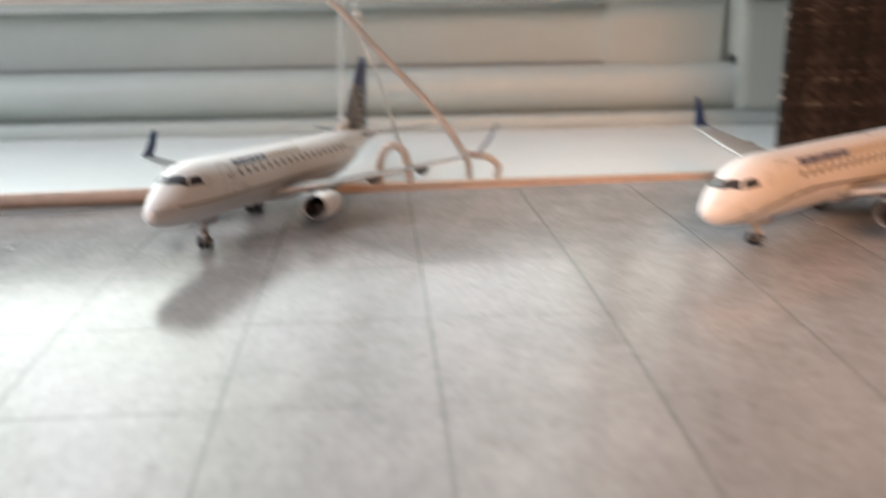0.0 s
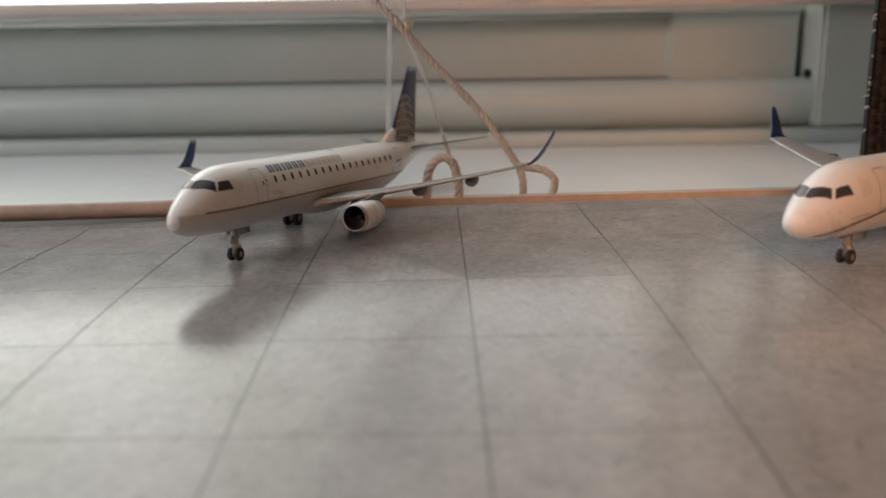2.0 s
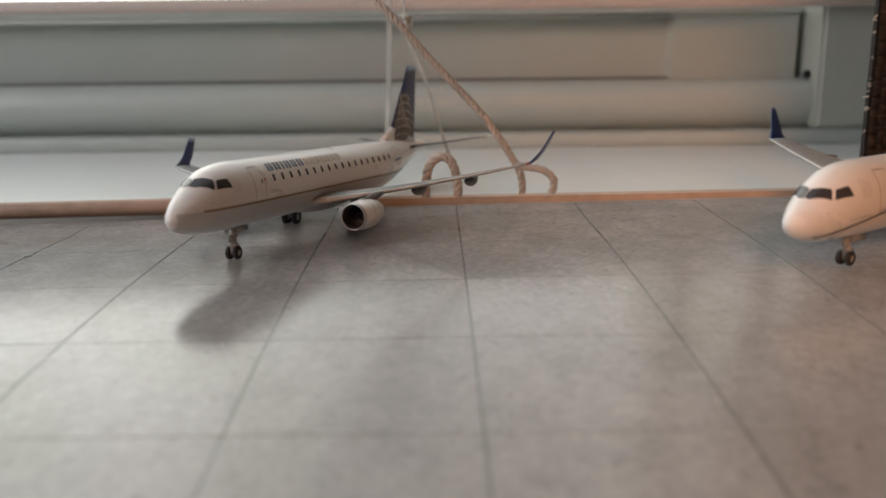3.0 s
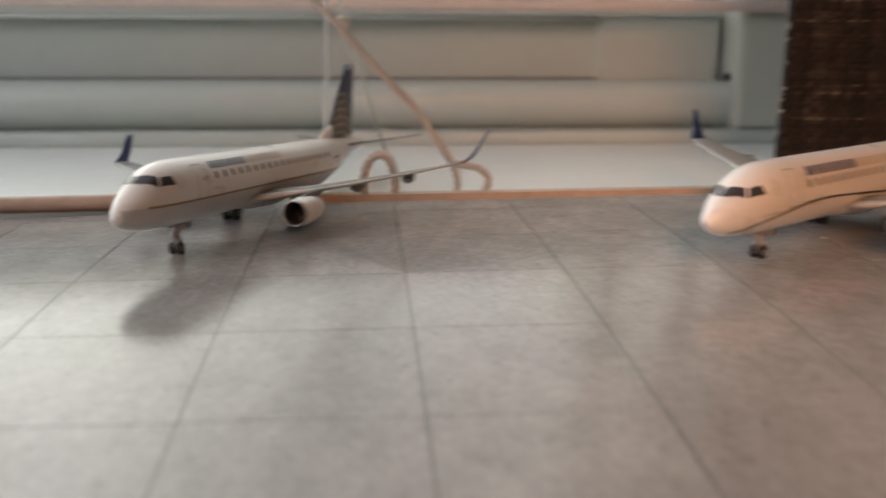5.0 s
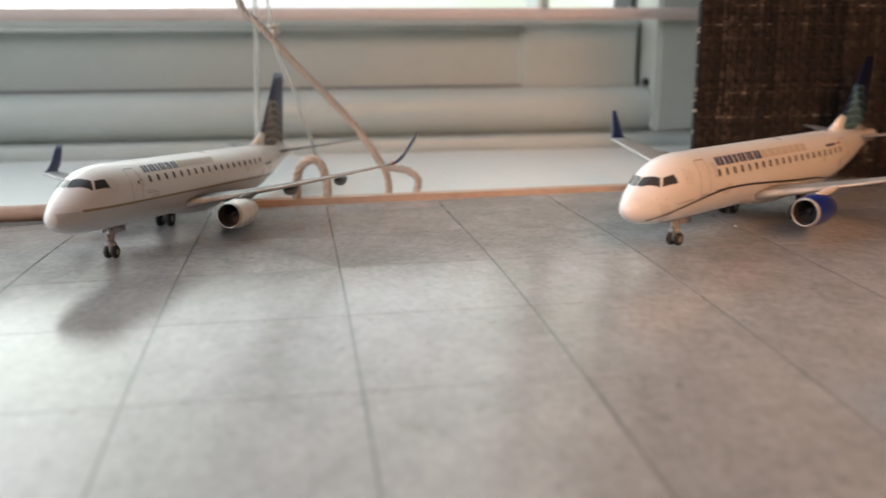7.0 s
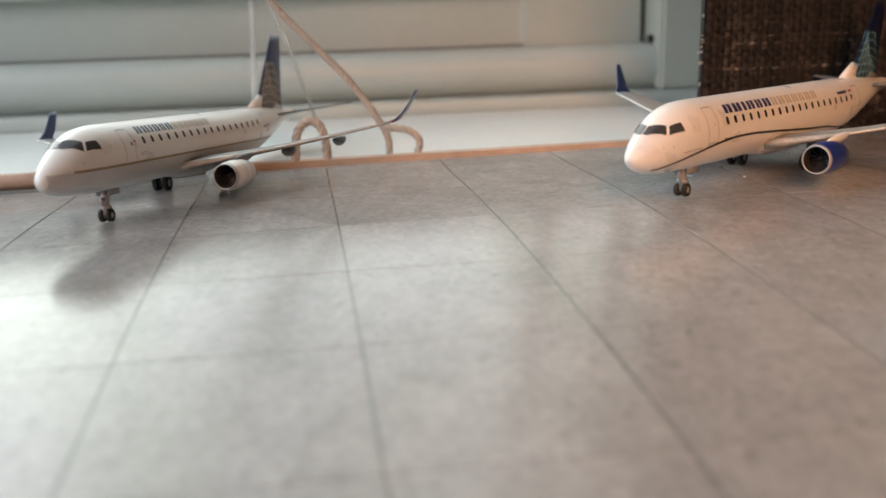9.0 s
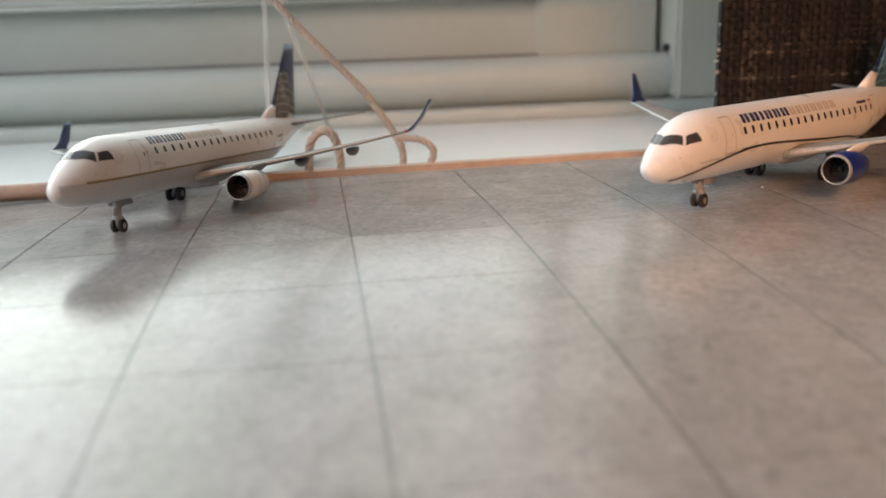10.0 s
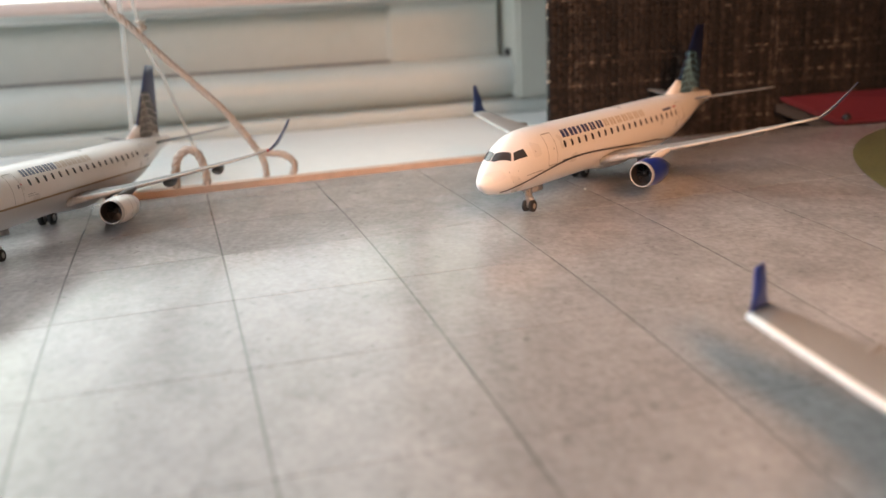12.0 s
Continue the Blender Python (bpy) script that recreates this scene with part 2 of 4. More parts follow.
# ---- mesh helpers ----
def finish(name, bm, mat, parent=None, label="", smooth=True):
    bmesh.ops.recalc_face_normals(bm, faces=bm.faces)
    me = bpy.data.meshes.new(name)
    bm.to_mesh(me)
    bm.free()
    me.materials.append(mat)
    for p in me.polygons:
        p.use_smooth = smooth
    ob = new(name, me)
    if parent is not None:
        ob.parent = parent
    if label:
        ob["label"] = label
    return ob


def part(name, bm, mat, parent, label="", smooth=True):
    return finish(name, bm, mat, parent, label, smooth)


def box(bm, x0, x1, y0, y1, z0, z1, bevel=0.0, seg=2):
    g = bmesh.ops.create_cube(bm, size=1.0)
    for v in g["verts"]:
        v.co = Vector(((x0 + x1) / 2 + v.co.x * (x1 - x0), (y0 + y1) / 2 + v.co.y * (y1 - y0), (z0 + z1) / 2 + v.co.z * (z1 - z0)))
    if bevel:
        es = list({e for v in g["verts"] for e in v.link_edges})
        bmesh.ops.bevel(bm, geom=es, offset=bevel, segments=seg, affect="EDGES")


def boxed(name, x0, x1, y0, y1, z0, z1, mat, bevel=0.0, parent=None, label=""):
    bm = bmesh.new()
    box(bm, x0, x1, y0, y1, z0, z1, bevel)
    return finish(name, bm, mat, parent, label, smooth=False)


def loft(bm, rings, close_ends=True):
    """Skin rings of equal length, each a list of points."""
    rows = [[bm.verts.new(p) for p in r] for r in rings]
    n = len(rows[0])
    for a, b in zip(rows, rows[1:]):
        for i in range(n):
            j = (i + 1) % n
            bm.faces.new((a[i], a[j], b[j], b[i]))
    if close_ends:
        bm.faces.new(rows[0])
        bm.faces.new(rows[-1])
    return rows


def tube(bm, points, radius, n=10):
    """A round tube along points; radius is a number or a function of 0..1."""
    pts = [Vector(p) for p in points]
    rings = []
    for i, p in enumerate(pts):
        d = (pts[min(i + 1, len(pts) - 1)] - pts[max(i - 1, 0)]).normalized()
        u = d.cross(Vector((0.3, 0.2, 1))).normalized()
        w = d.cross(u)
        r = radius(i / (len(pts) - 1)) if callable(radius) else radius
        rings.append([p + r * (math.cos(a) * u + math.sin(a) * w) for a in (2 * math.pi * k / n for k in range(n))])
    loft(bm, rings)


# ---- the model aeroplane (sizes in millimetres; nose to +x, port to +y, wheels on z = 0) ----
NOSE = [(2.2, 6.2, 0.12, 0.12), (1.9, 6.22, 0.66, 0.66), (1.2, 6.28, 1.22, 1.26), (0.2, 6.46, 1.82, 1.92), (-1.0, 6.75, 2.35, 2.5), (-2.3, 7.08, 2.78, 3.02),
        (-3.8, 7.44, 3.18, 3.55), (-5.8, 7.8, 3.53, 4.03), (-8.3, 8.0, 3.74, 4.28), (-11.3, 8.05, 3.8, 4.35)]
AFT = [(-50.0, 8.05, 3.8, 4.35), (-54.0, 8.2, 3.7, 4.2), (-58.0, 8.5, 3.42, 3.84), (-62.0, 8.95, 3.0, 3.3), (-66.0, 9.4, 2.42, 2.68), (-70.0, 9.85, 1.78, 1.98),
       (-73.5, 10.2, 1.25, 1.4), (-76.8, 10.42, 1.02, 1.12), (-78.5, 10.48, 0.84, 0.90), (-79.2, 10.5, 0.62, 0.66), (-79.5, 10.5, 0.24, 0.26)]
STATIONS = NOSE + AFT


def section(x):
    s = STATIONS
    for i in range(len(s) - 1):
        if s[i + 1][0] <= x <= s[i][0]:
            a, b = s[i], s[i + 1]
            p, q = s[max(i - 1, 0)], s[min(i + 2, len(s) - 1)]
            w = (x - a[0]) / (b[0] - a[0])
            out = []
            for k in (1, 2, 3):
                ma = (b[k] - p[k]) / (b[0] - p[0]) * (b[0] - a[0]) if i else (b[k] - a[k])
                mb = (q[k] - a[k]) / (q[0] - a[0]) * (b[0] - a[0])
                if (a[0], b[0]) == (-11.3, -50.0):
                    ma = mb = 0
                h1, h2 = 2 * w**3 - 3 * w**2 + 1, w**3 - 2 * w**2 + w
                h3, h4 = -2 * w**3 + 3 * w**2, w**3 - w**2
                out.append(h1 * a[k] + h2 * ma + h3 * b[k] + h4 * mb)
            return out
    return list(s[-1][1:]) if x < s[-1][0] else list(s[0][1:])


def skin(x, angle, lift=0.0):
    """A point on the body; angle in degrees up from the port side."""
    zc, hw, hh = section(x)
    a = radians(angle)
    return Vector((x, (hw + lift) * math.cos(a), zc + (hh + lift) * math.sin(a))) * MM


def patch(bm, outline, side=1, lift=0.05, steps=3):
    """A print on the body: an outline of (x, angle), subdivided and laid on the skin."""
    pts = []
    for (x0, a0), (x1, a1) in zip(outline, outline[1:] + outline[:1]):
        for k in range(steps):
            w = k / steps
            pts.append((x0 + (x1 - x0) * w, a0 + (a1 - a0) * w))
    cx = sum(p[0] for p in pts) / len(pts)
    ca = sum(p[1] for p in pts) / len(pts)
    rings = []
    for r in (1.0, 0.66, 0.33):
        ring = []
        for x, a in pts:
            p = skin(cx + (x - cx) * r, ca + (a - ca) * r, lift)
            ring.append(bm.verts.new((p.x, p.y * side, p.z)))
        rings.append(ring)
    p = skin(cx, ca, lift)
    mid = bm.verts.new((p.x, p.y * side, p.z))
    n = len(pts)
    for a, b in zip(rings, rings[1:]):
        for i in range(n):
            bm.faces.new((a[i], a[(i + 1) % n], b[(i + 1) % n], b[i]))
    for i in range(n):
        bm.faces.new((rings[-1][i], rings[-1][(i + 1) % n], mid))


def ribbon(bm, points, width, side=1, lift=0.05):
    """A painted line on the body along (x, angle) points; width in millimetres."""
    rows = []
    fine = []
    for (x0, a0), (x1, a1) in zip(points, points[1:]):
        for k in range(6):
            fine.append((x0 + (x1 - x0) * k / 6, a0 + (a1 - a0) * k / 6))
    fine.append(points[-1])
    for x, a in fine:
        zc, hw, hh = section(x)
        da = math.degrees(width / 2 / hh)
        row = []
        for s in (-1, 1):
            p = skin(x, a + s * da, lift)
            row.append(bm.verts.new((p.x, p.y * side, p.z)))
        rows.append(row)
    for a, b in zip(rows, rows[1:]):
        bm.faces.new((a[0], a[1], b[1], b[0]))


def airfoil(le, chord, thick, up=Vector((0, 0, 1)), n=9):
    """A closed wing section from its leading edge, running aft."""
    top, low = [], []
    for i in range(n +  1):
        u = (1 - math.cos(math.pi * i / n)) / 2
        y = 5 * thick * (0.2969 * math.sqrt(u) - 0.126 * u - 0.3516 * u**2 + 0.2843 * u**3 - 0.1036 * u**4)
        base = le + Vector((-chord * u, 0, 0))
        top.append((base + up * (y * chord + 0.0)) * MM)
        low.append((base - up * (y * chord * 0.7)) * MM)
    return top + low[-2:0:-1]


def wing_at(w):
    """Leading edge, chord and thickness of the port wing at 0 (root) to 1 (winglet foot)."""
    y = 2.6 + (31.4 - 2.6) * w
    if y < 11.5:
        s = (y - 2.6) / 8.9
        le, te = -27.4 - 3.4 * s, -41.5 - 0.3 * s
        th = 0.15 - 0.045 * s
    else:
        s = (y - 11.5) / 19.9
        le, te = -30.8 - 10.9 * s, -41.8 - 4.3 * s
        th = 0.105 - 0.015 * s
    return Vector((le, y, 5.0 + 0.100 * (y - 2.6) + 0.0014 * (y - 2.6) ** 2)), le - te, th


def mirrored(points, side):
    return [Vector((p.x, p.y * side, p.z)) for p in points]


def wheel_pair(gear, x, y, r, gap, width, base=0.0):
    for s in (-1, 1):
        bm = bmesh.new()
        prof = [(0.45, -0.5), (0.8, -0.5), (0.97, -0.32), (1.0, 0.0), (0.97, 0.32), (0.8, 0.5), (0.45, 0.5)]
        rings = [[Vector((x + r * pr * math.cos(a), y + s * gap + width * pw, base + r + r * pr * math.sin(a))) * MM for pr, pw in prof]
                 for a in (2 * math.pi * k / 20 for k in range(20))]
        rows = [[bm.verts.new(p) for p in ring] for ring in rings]
        for i in range(20):
            a, b = rows[i], rows[(i + 1) % 20]
            for j in range(len(prof) - 1):
                bm.faces.new((a[j], a[j + 1], b[j + 1], b[j]))
        tyre = part("tyre", bm, M_TYRE, gear, "black rubber tyre")
        bm = bmesh.new()
        tube(bm, [Vector((x, y + s * gap - width * 0.42, base + r)) * MM, Vector((x, y + s * gap + width * 0.42, base + r)) * MM], r * 0.47 * MM, 16)
        part("rim", bm, M_STEEL, gear, "grey metal wheel rim", smooth=False)


def aeroplane(livery, drop=0.0, tip=1.0, lift=0.0, feet=(0.0, 0.0), flare=(3.2, 3.2)):
    """One die-cast regional jet; livery 'old' has a gold line over a grey belly, 'new' is white with a dark swoosh."""
    top = new("model_aeroplane")
    old = livery == "old"
    # body
    xs = [NOSE[0][0]]
    for a, b in zip(NOSE, NOSE[1:]):
        xs += [a[0] + (b[0] - a[0]) * k / 3 for k in (1, 2, 3)]
    xs += [-11.3 - 38.7 * k / 8 for k in range(1, 9)]
    for a, b in zip(AFT, AFT[1:]):
        xs += [a[0] + (b[0] - a[0]) * k / 3 for k in (1, 2, 3)]
    bm = bmesh.new()
    loft(bm, [[skin(x, a) for a in range(0, 360, 9)] for x in xs])
    body = part("fuselage", bm, M_WHITE, top, "glossy white painted fuselage")
    # wing-body fairing under the belly
    bm = bmesh.new()
    rings = []
    for k in range(13):
        w = k / 12
        s = math.sin(math.pi * w) ** 0.6
        rings.append([Vector((-22.5 - 25 * w, 3.9 * s * math.cos(a), 5.3 + (2.25 * s if math.sin(a) < 0 else 1.3 * s) * math.sin(a) - 0.1)) * MM
                      for a in (2 * math.pi * j / 24 for j in range(24))])
    loft(bm, rings)
    part("belly_fairing", bm, M_GREY if old else M_WHITE, top)
    shift = -1.45 if old else 0.0

    def level(x, z):
        """Angle on the skin at a height above the wheels."""
        zc, hw, hh = section(x)
        return math.degrees(math.asin(max(-1.0, min(1.0, (z - zc) / hh))))

    # paint below the cheat line of the old colours
    if old:
        for side in (1, -1):
            bm = bmesh.new()
            rows = []
            for k in range(80):
                x = 1.6 - 67.6 * (k / 79) ** 1.15
                line = level(x, 7.0)
                row = []
                for j in range(9):
                    p = skin(x, -90 + (line + 90) * j / 8, 0.03)
                    row.append(bm.verts.new((p.x, p.y * side, p.z)))
                rows.append(row)
            for a, b in zip(rows, rows[1:]):
                for j in range(8):
                    bm.faces.new((a[j], a[j + 1], b[j + 1], b[j]))
            part("belly_paint", bm, M_GREY, body, "grey painted belly")
            bm = bmesh.new()
            ribbon(bm, [(x, level(x, 7.0)) for x in (-1.4, -2.2, -3.2, -4.5, -6, -8.3, -12, -20, -30, -40, -50, -54, -58, -61, -63.5, -65.5)], 0.30, side, 0.06)
            part("cheat_line", bm, M_GOLD, body, "dull gold line")
    else:
        for side in (1, -1):
            bm = bmesh.new()
            ribbon(bm, [(-0.6, -52), (-3.1, -37.4), (-5.6, -29.3), (-8.8, -22), (-12.4, -15), (-16.5, -10.2), (-19.5, -10), (-22.6, -11), (-26, -13.6), (-30, -16.9), (-35, -21.5), (-40, -26), (-47, -31), (-53, -43), (-57, -54), (-60.5, -66)], 0.30, side, 0.07)
            part("swoosh_line", bm, M_BLACK, body, "thin black sweeping line")
    # cockpit glass
    for side in (1, -1):
        g = shift
        bm = bmesh.new()
        patch(bm, [(-0.55 + g, 88.5), (-1.80 + g, 88.5), (-2.95 + g, 52), (-2.25 + g, 32 if old else 34.5), (-0.62 + g, 72)], side, 0.05, 5)
        part("windscreen_pane", bm, M_PANE, body, "dark windscreen print")
        bm = bmesh.new()
        patch(bm, [(-2.6 + g, 31), (-3.22 + g, 47.5), (-4.85 + g, 40), (-5.05 + g, 21), (-4.2 + g, 24)], side, 0.05, 5)
        part("side_window_pane", bm, M_PANE, body, "dark cockpit side window print")
        # cabin windows
        first, last, count, up = (-16.2, -54.6, 18, 23.0) if old else (-14.7, -55.0, 20, 19.5)
        for k in range(count):
            x = first + (last - first) * k / (count - 1)
            bm = bmesh.new()
            o = [(x + 0.33 * math.copysign(abs(math.cos(t)) ** 0.7, math.cos(t)), up + 7.0 * math.copysign(abs(math.sin(t)) ** 0.7, math.sin(t))) for t in (2 * math.pi * j / 12 for j in range(12))]
            patch(bm, o, side, 0.05, 1)
            part("cabin_window", bm, M_BLACK if not old else M_PANE, body)
        # name in plain strokes, bold and pale
        begin, mid, end, low, high = (-15.6, -25.4, -37.0, 36, 54) if old else (-14.8, -27.7, -42.6, 32, 50)
        for widths, x0, x1, mat, lab in (((1.0, 1.05, 0.4, 0.95, 0.85, 1.0), begin, mid, M_NAVY, "bold navy name bar"),
                                         ((0.85, 1.0, 0.9, 0.95, 0.85, 0.9, 0.9), mid - 0.5, end, M_PALEGOLD, "pale gold name bar")):
            unit = (x1 - x0) / (sum(widths) + 0.28 * (len(widths) - 1))
            x = x0
            for wd in widths:
                strokes = ((0.0, 1.0),) if wd < 0.5 else ((0.0, 0.43), (0.57, 1.0))
                for f0, f1 in strokes:
                    xa, xb = x + wd * unit * f0, x + wd * unit * f1
                    bm = bmesh.new()
                    patch(bm, [(xa, low), (xb, low), (xb - 0.2, high), (xa - 0.2, high)], side, 0.05, 2)
                    part("name_bar", bm, mat, body, lab)
                x += (wd + 0.28) * unit
        # doors as outlines
        for dx, top_at, low_at in ((0.0, 50, -13), (-46.6, 44, -6)):
            bm = bmesh.new()
            o = [(-9.75 + g + dx, low_at), (-9.75 + g + dx, top_at), (-12.15 + g + dx, top_at), (-12.15 + g + dx, low_at)]
            for (x0, a0), (x1, a1) in zip(o, o[1:] + o[:1]):
                n = 10
                for k in range(n):
                    xa, aa = x0 + (x1 - x0) * k / n, a0 + (a1 - a0) * k / n
                    xb, ab = x0 + (x1 - x0) * (k + 1) / n, a0 + (a1 - a0) * (k + 1) / n
                    ex_, ea = (0.05, 0) if x0 == x1 else (0, 0.8)
                    vs = []
                    for xx, an in ((xa - ex_, aa - ea), (xb - ex_, ab - ea), (xb + ex_, ab + ea), (xa + ex_, aa + ea)):
                        p = skin(xx, an, 0.045)
                        vs.append(bm.verts.new((p.x, p.y * side, p.z)))
                    bm.faces.new(vs)
            part("door_outline", bm, M_OUTLINE, body, "thin grey door outline")
        # small prints round the door and the nose
        marks = [(-6.8, -6.95, 21, 24, M_OUTLINE), (-11.3, -11.55, 15, 18, M_STEEL), (-1.35, -1.5, 11, 14, M_STEEL), (-2.8, -2.95, 1.5, 4, M_STEEL), (-2.05, -2.2, -22, -20, M_STEEL), (-3.05, -3.2, -18.5, -16.5, M_STEEL),
                 (-10.0, -11.9, 49, 51.5, M_OUTLINE)]
        if old:
            marks += [(-11.4, -11.75, 17, 23, M_BLACK), (-12.3, -12.6, 21, 25, M_RED), (-13.2, -15.4, 1, 2.2, M_STEEL), (-13.2, -16.0, -2.6, -1.4, M_STEEL), (-57.0, -60.2, 6, 10, M_NAVY)]
        else:
            marks += [(-4.7, -8.3, -18, -16.2, M_STEEL), (-9.8, -11.1, -17.2, -15.8, M_STEEL), (-13.7, -17.2, -10.6, -9.0, M_BLACK), (-50.0, -53.6, 31, 37, M_NAVY), (-54.5, -55.7, 31.5, 36.5, M_RED)]
        for x0, x1, a0, a1, mat in marks:
            bm = bmesh.new()
            q = g if x0 > -20 else 0.0
            patch(bm, [(x0 + q, a0), (x1 + q, a0), (x1 + q, a1), (x0 + q, a1)], side, 0.055, 2)
            part("print_mark", bm, mat, body)
    # wings, winglets, engines
    for side in (1, -1):
        bm = bmesh.new()
        rings = []
        for k in range(15):
            le, chord, th = wing_at(k / 14)
            rings.append(mirrored(airfoil(le - Vector((0, 0, drop - lift * k / 14)), chord, th), side))
        loft(bm, rings)
        wing = part("wing", bm, M_WING_SHADED if old else M_WING, top, "grey wing with shade in its colour" if old else "silver grey wing")
        bm = bmesh.new()
        le, chord, th = wing_at(1.0)
        le = le - Vector((0, 0, drop - lift))
        rings = [mirrored(airfoil(le, chord, th), side)]
        for k in range(1, 8):
            w = k / 7
            bend = radians(6 + 60 * min(1, w * 2.2))
            curve = 1.35 if old else 0.85 if drop else 1.08
            y = 31.4 + flare[0 if side == 1 else 1] * tip * w ** 0.9
            z = le.z + 0.25 * w + 4.4 * tip * w ** curve
            p = Vector((le.x - 0.16 * chord * min(1, 2.5 * w) - (3.4 if drop else 5.6) * tip * w, y, z))
            up = Vector((0, -math.sin(bend), math.cos(bend)))
            rings.append(mirrored(airfoil(p, chord * 0.88 * (1 - (0.42 if drop else 0.50 if old else 0.70) * w), 0.14, up), side))
        loft(bm, rings)
        winglet = part("winglet", bm, M_BLUE if drop else M_NAVY, top, "dark blue upturned winglet")
        if old and side == 1:
            bm = bmesh.new()
            bmesh.ops.create_icosphere(bm, subdivisions=2, radius=0.28 * MM, matrix=Matrix.Translation(Vector((le.x - 0.4, le.y * side, le.z + 0.1)) * MM))
            part("navigation_light", bm, M_RED, wing, "tiny red wing tip light")
        if not old and not drop and side == 1:
            winglet.data.materials.append(M_WING)
            for p in winglet.data.polygons:
                if p.normal.y * side < 0.35:
                    p.material_index = 1
        bm = bmesh.new()
        pts = []
        for k in range(15):
            le, chord, th = wing_at(k / 14)
            pts.append(Vector((le.x + (0.05 if drop else -0.12), le.y * side, le.z - drop + lift * k / 14 + 0.05)) * MM)
        tube(bm, pts, 0.37 * MM if drop else (lambda u: (0.24 + 0.46 * max(0.0, 1 - 2.4 * u) ** 1.5 - 0.06 * u) * MM), 12)
        if drop:
            part("leading_edge", bm, M_WHITE, wing, "glossy white leading edge")
        else:
            part("leading_edge", bm, M_EDGE, wing, "bare metal leading edge")
        # flap track fairings
        for w in (0.42, 0.68):
            le, chord, th = wing_at(w)
            bm = bmesh.new()
            pts = [Vector((le.x - chord * 0.45 - 6.0 * u, le.y * side, le.z - drop + lift * w - (0.55 if old else 0.25) - (0.5 if old else 0.2) * math.sin(math.pi * u))) * MM for u in (i / 10 for i in range(11))]
            tube(bm, pts, lambda u: (0.08 + 0.62 * math.sin(math.pi * min(1, u * 1.0)) ** 0.7) * MM, 12)
            part("flap_fairing", bm, M_WING_SHADED if old else M_WING, wing)
        # engine
        ex, ey, ez = -21.6, 12.2 * side, 3.75 if old else 4.25
        bm = bmesh.new()
        prof = [(-2.2, 1.58), (-0.9, 1.59), (-0.2, 1.66), (0.0, 1.75), (-0.12, 1.83), (-0.6, 1.92), (-1.6, 2.05), (-3.2, 2.12), (-5.2, 2.0), (-7.0, 1.68), (-7.0, 1.55), (-6.2, 1.5)]
        prof = [(px * (1.0 if old else 0.9), pr) for px, pr in prof]
        seg = 28

        def ring(px, pr):
            return [Vector((ex + px, ey + pr * math.cos(a), ez + pr * math.sin(a))) * MM for a in (2 * math.pi * j / seg for j in range(seg))]

        loft(bm, [ring(px, pr) for px, pr in prof[5:]], False)
        nacelle = part("engine", bm, M_WHITE if old else M_BLUE, top, "engine nacelle, white" if old else "engine nacelle, royal blue")
        bm = bmesh.new()
        loft(bm, [ring(px, pr) for px, pr in prof[2:6]], False)
        part("intake_lip", bm, M_LIP, nacelle, "dull silver intake lip")
        bm = bmesh.new()
        loft(bm, [ring(px, pr) for px, pr in prof[:3]], False)
        part("intake_duct", bm, M_FAN, nacelle, "dark grey intake duct")
        bm = bmesh.new()
        loft(bm, [ring(-2.1, 1.60), ring(-2.3, 0.5), ring(-2.3, 0.05)])
        part("fan_housing", bm, M_DARK, nacelle, "dark fan housing")
        bm = bmesh.new()
        for k in range(14):
            a = 2 * math.pi * k / 14
            quad = []
            for r, da, px in ((0.34, 0.0, -1.75), (1.55, 0.12, -1.7), (1.55, 0.42, -2.05), (0.34, 0.36, -2.0)):
                quad.append(bm.verts.new(Vector((ex + px, ey + r * math.cos(a + da), ez + r * math.sin(a + da))) * MM))
            bm.faces.new(quad)
        part("fan", bm, M_FAN, nacelle, "dark grey fan blades", smooth=False)
        bm = bmesh.new()
        loft(bm, [ring(-2.1, 0.40), ring(-1.7, 0.36), ring(-1.3, 0.22), ring(-1.1, 0.03)])
        part("spinner", bm, M_FAN, nacelle, "dark grey spinner cone")
        for px, pr in ((-3.1, 2.125), (-5.0, 2.035)) if old else ():
            bm = bmesh.new()
            loft(bm, [ring(px - 0.05, pr), ring(px + 0.05, pr)], False)
            part("cowl_seam", bm, M_OUTLINE, nacelle, "thin grey cowl seam")
        bm = bmesh.new()
        loft(bm, [ring(-5.5, 1.45), ring(-7.3, 1.05), ring(-8.6, 0.85), ring(-8.6, 0.68), ring(-7.8, 0.6)])
        part("exhaust", bm, M_STEEL, nacelle, "grey metal exhaust cone")
        bm = bmesh.new()
        rings = []
        for zz, xa, xb, th in ((ez + 1.6, -1.6, -8.4, 0.42), (ez + 2.2, -3.0, -11.0, 0.4), (ez + 2.6, -5.5, -12.5, 0.3)):
            zz = min(zz, 7.2)
            rings.append([Vector((ex + xa + (xb - xa) * u, ey + th * s * math.sin(math.pi * min(max(u, 0.02), 0.98)) ** 0.5, zz)) * MM
                          for u, s in [(i / 6, 1) for i in range(7)] + [(i / 6, -1) for i in range(5, 0, -1)]])
        loft(bm, rings)
        part("pylon", bm, M_WING_SHADED if old else M_WHITE, nacelle)
        # tailplane
        bm = bmesh.new()
        rings = []
        for k in range(7):
            w = k / 6
            rings.append(mirrored(airfoil(Vector((-67.0 - 10.2 * w, 1.0 + 12.2 * w, 10.5 + 1.4 * w)), 7.6 - 4.4 * w, 0.085), side))
        loft(bm, rings)
        part("tailplane", bm, M_TAIL_SHADED if old else M_WING, top, "silver grey tailplane")
        # main gear
        f = feet[1]
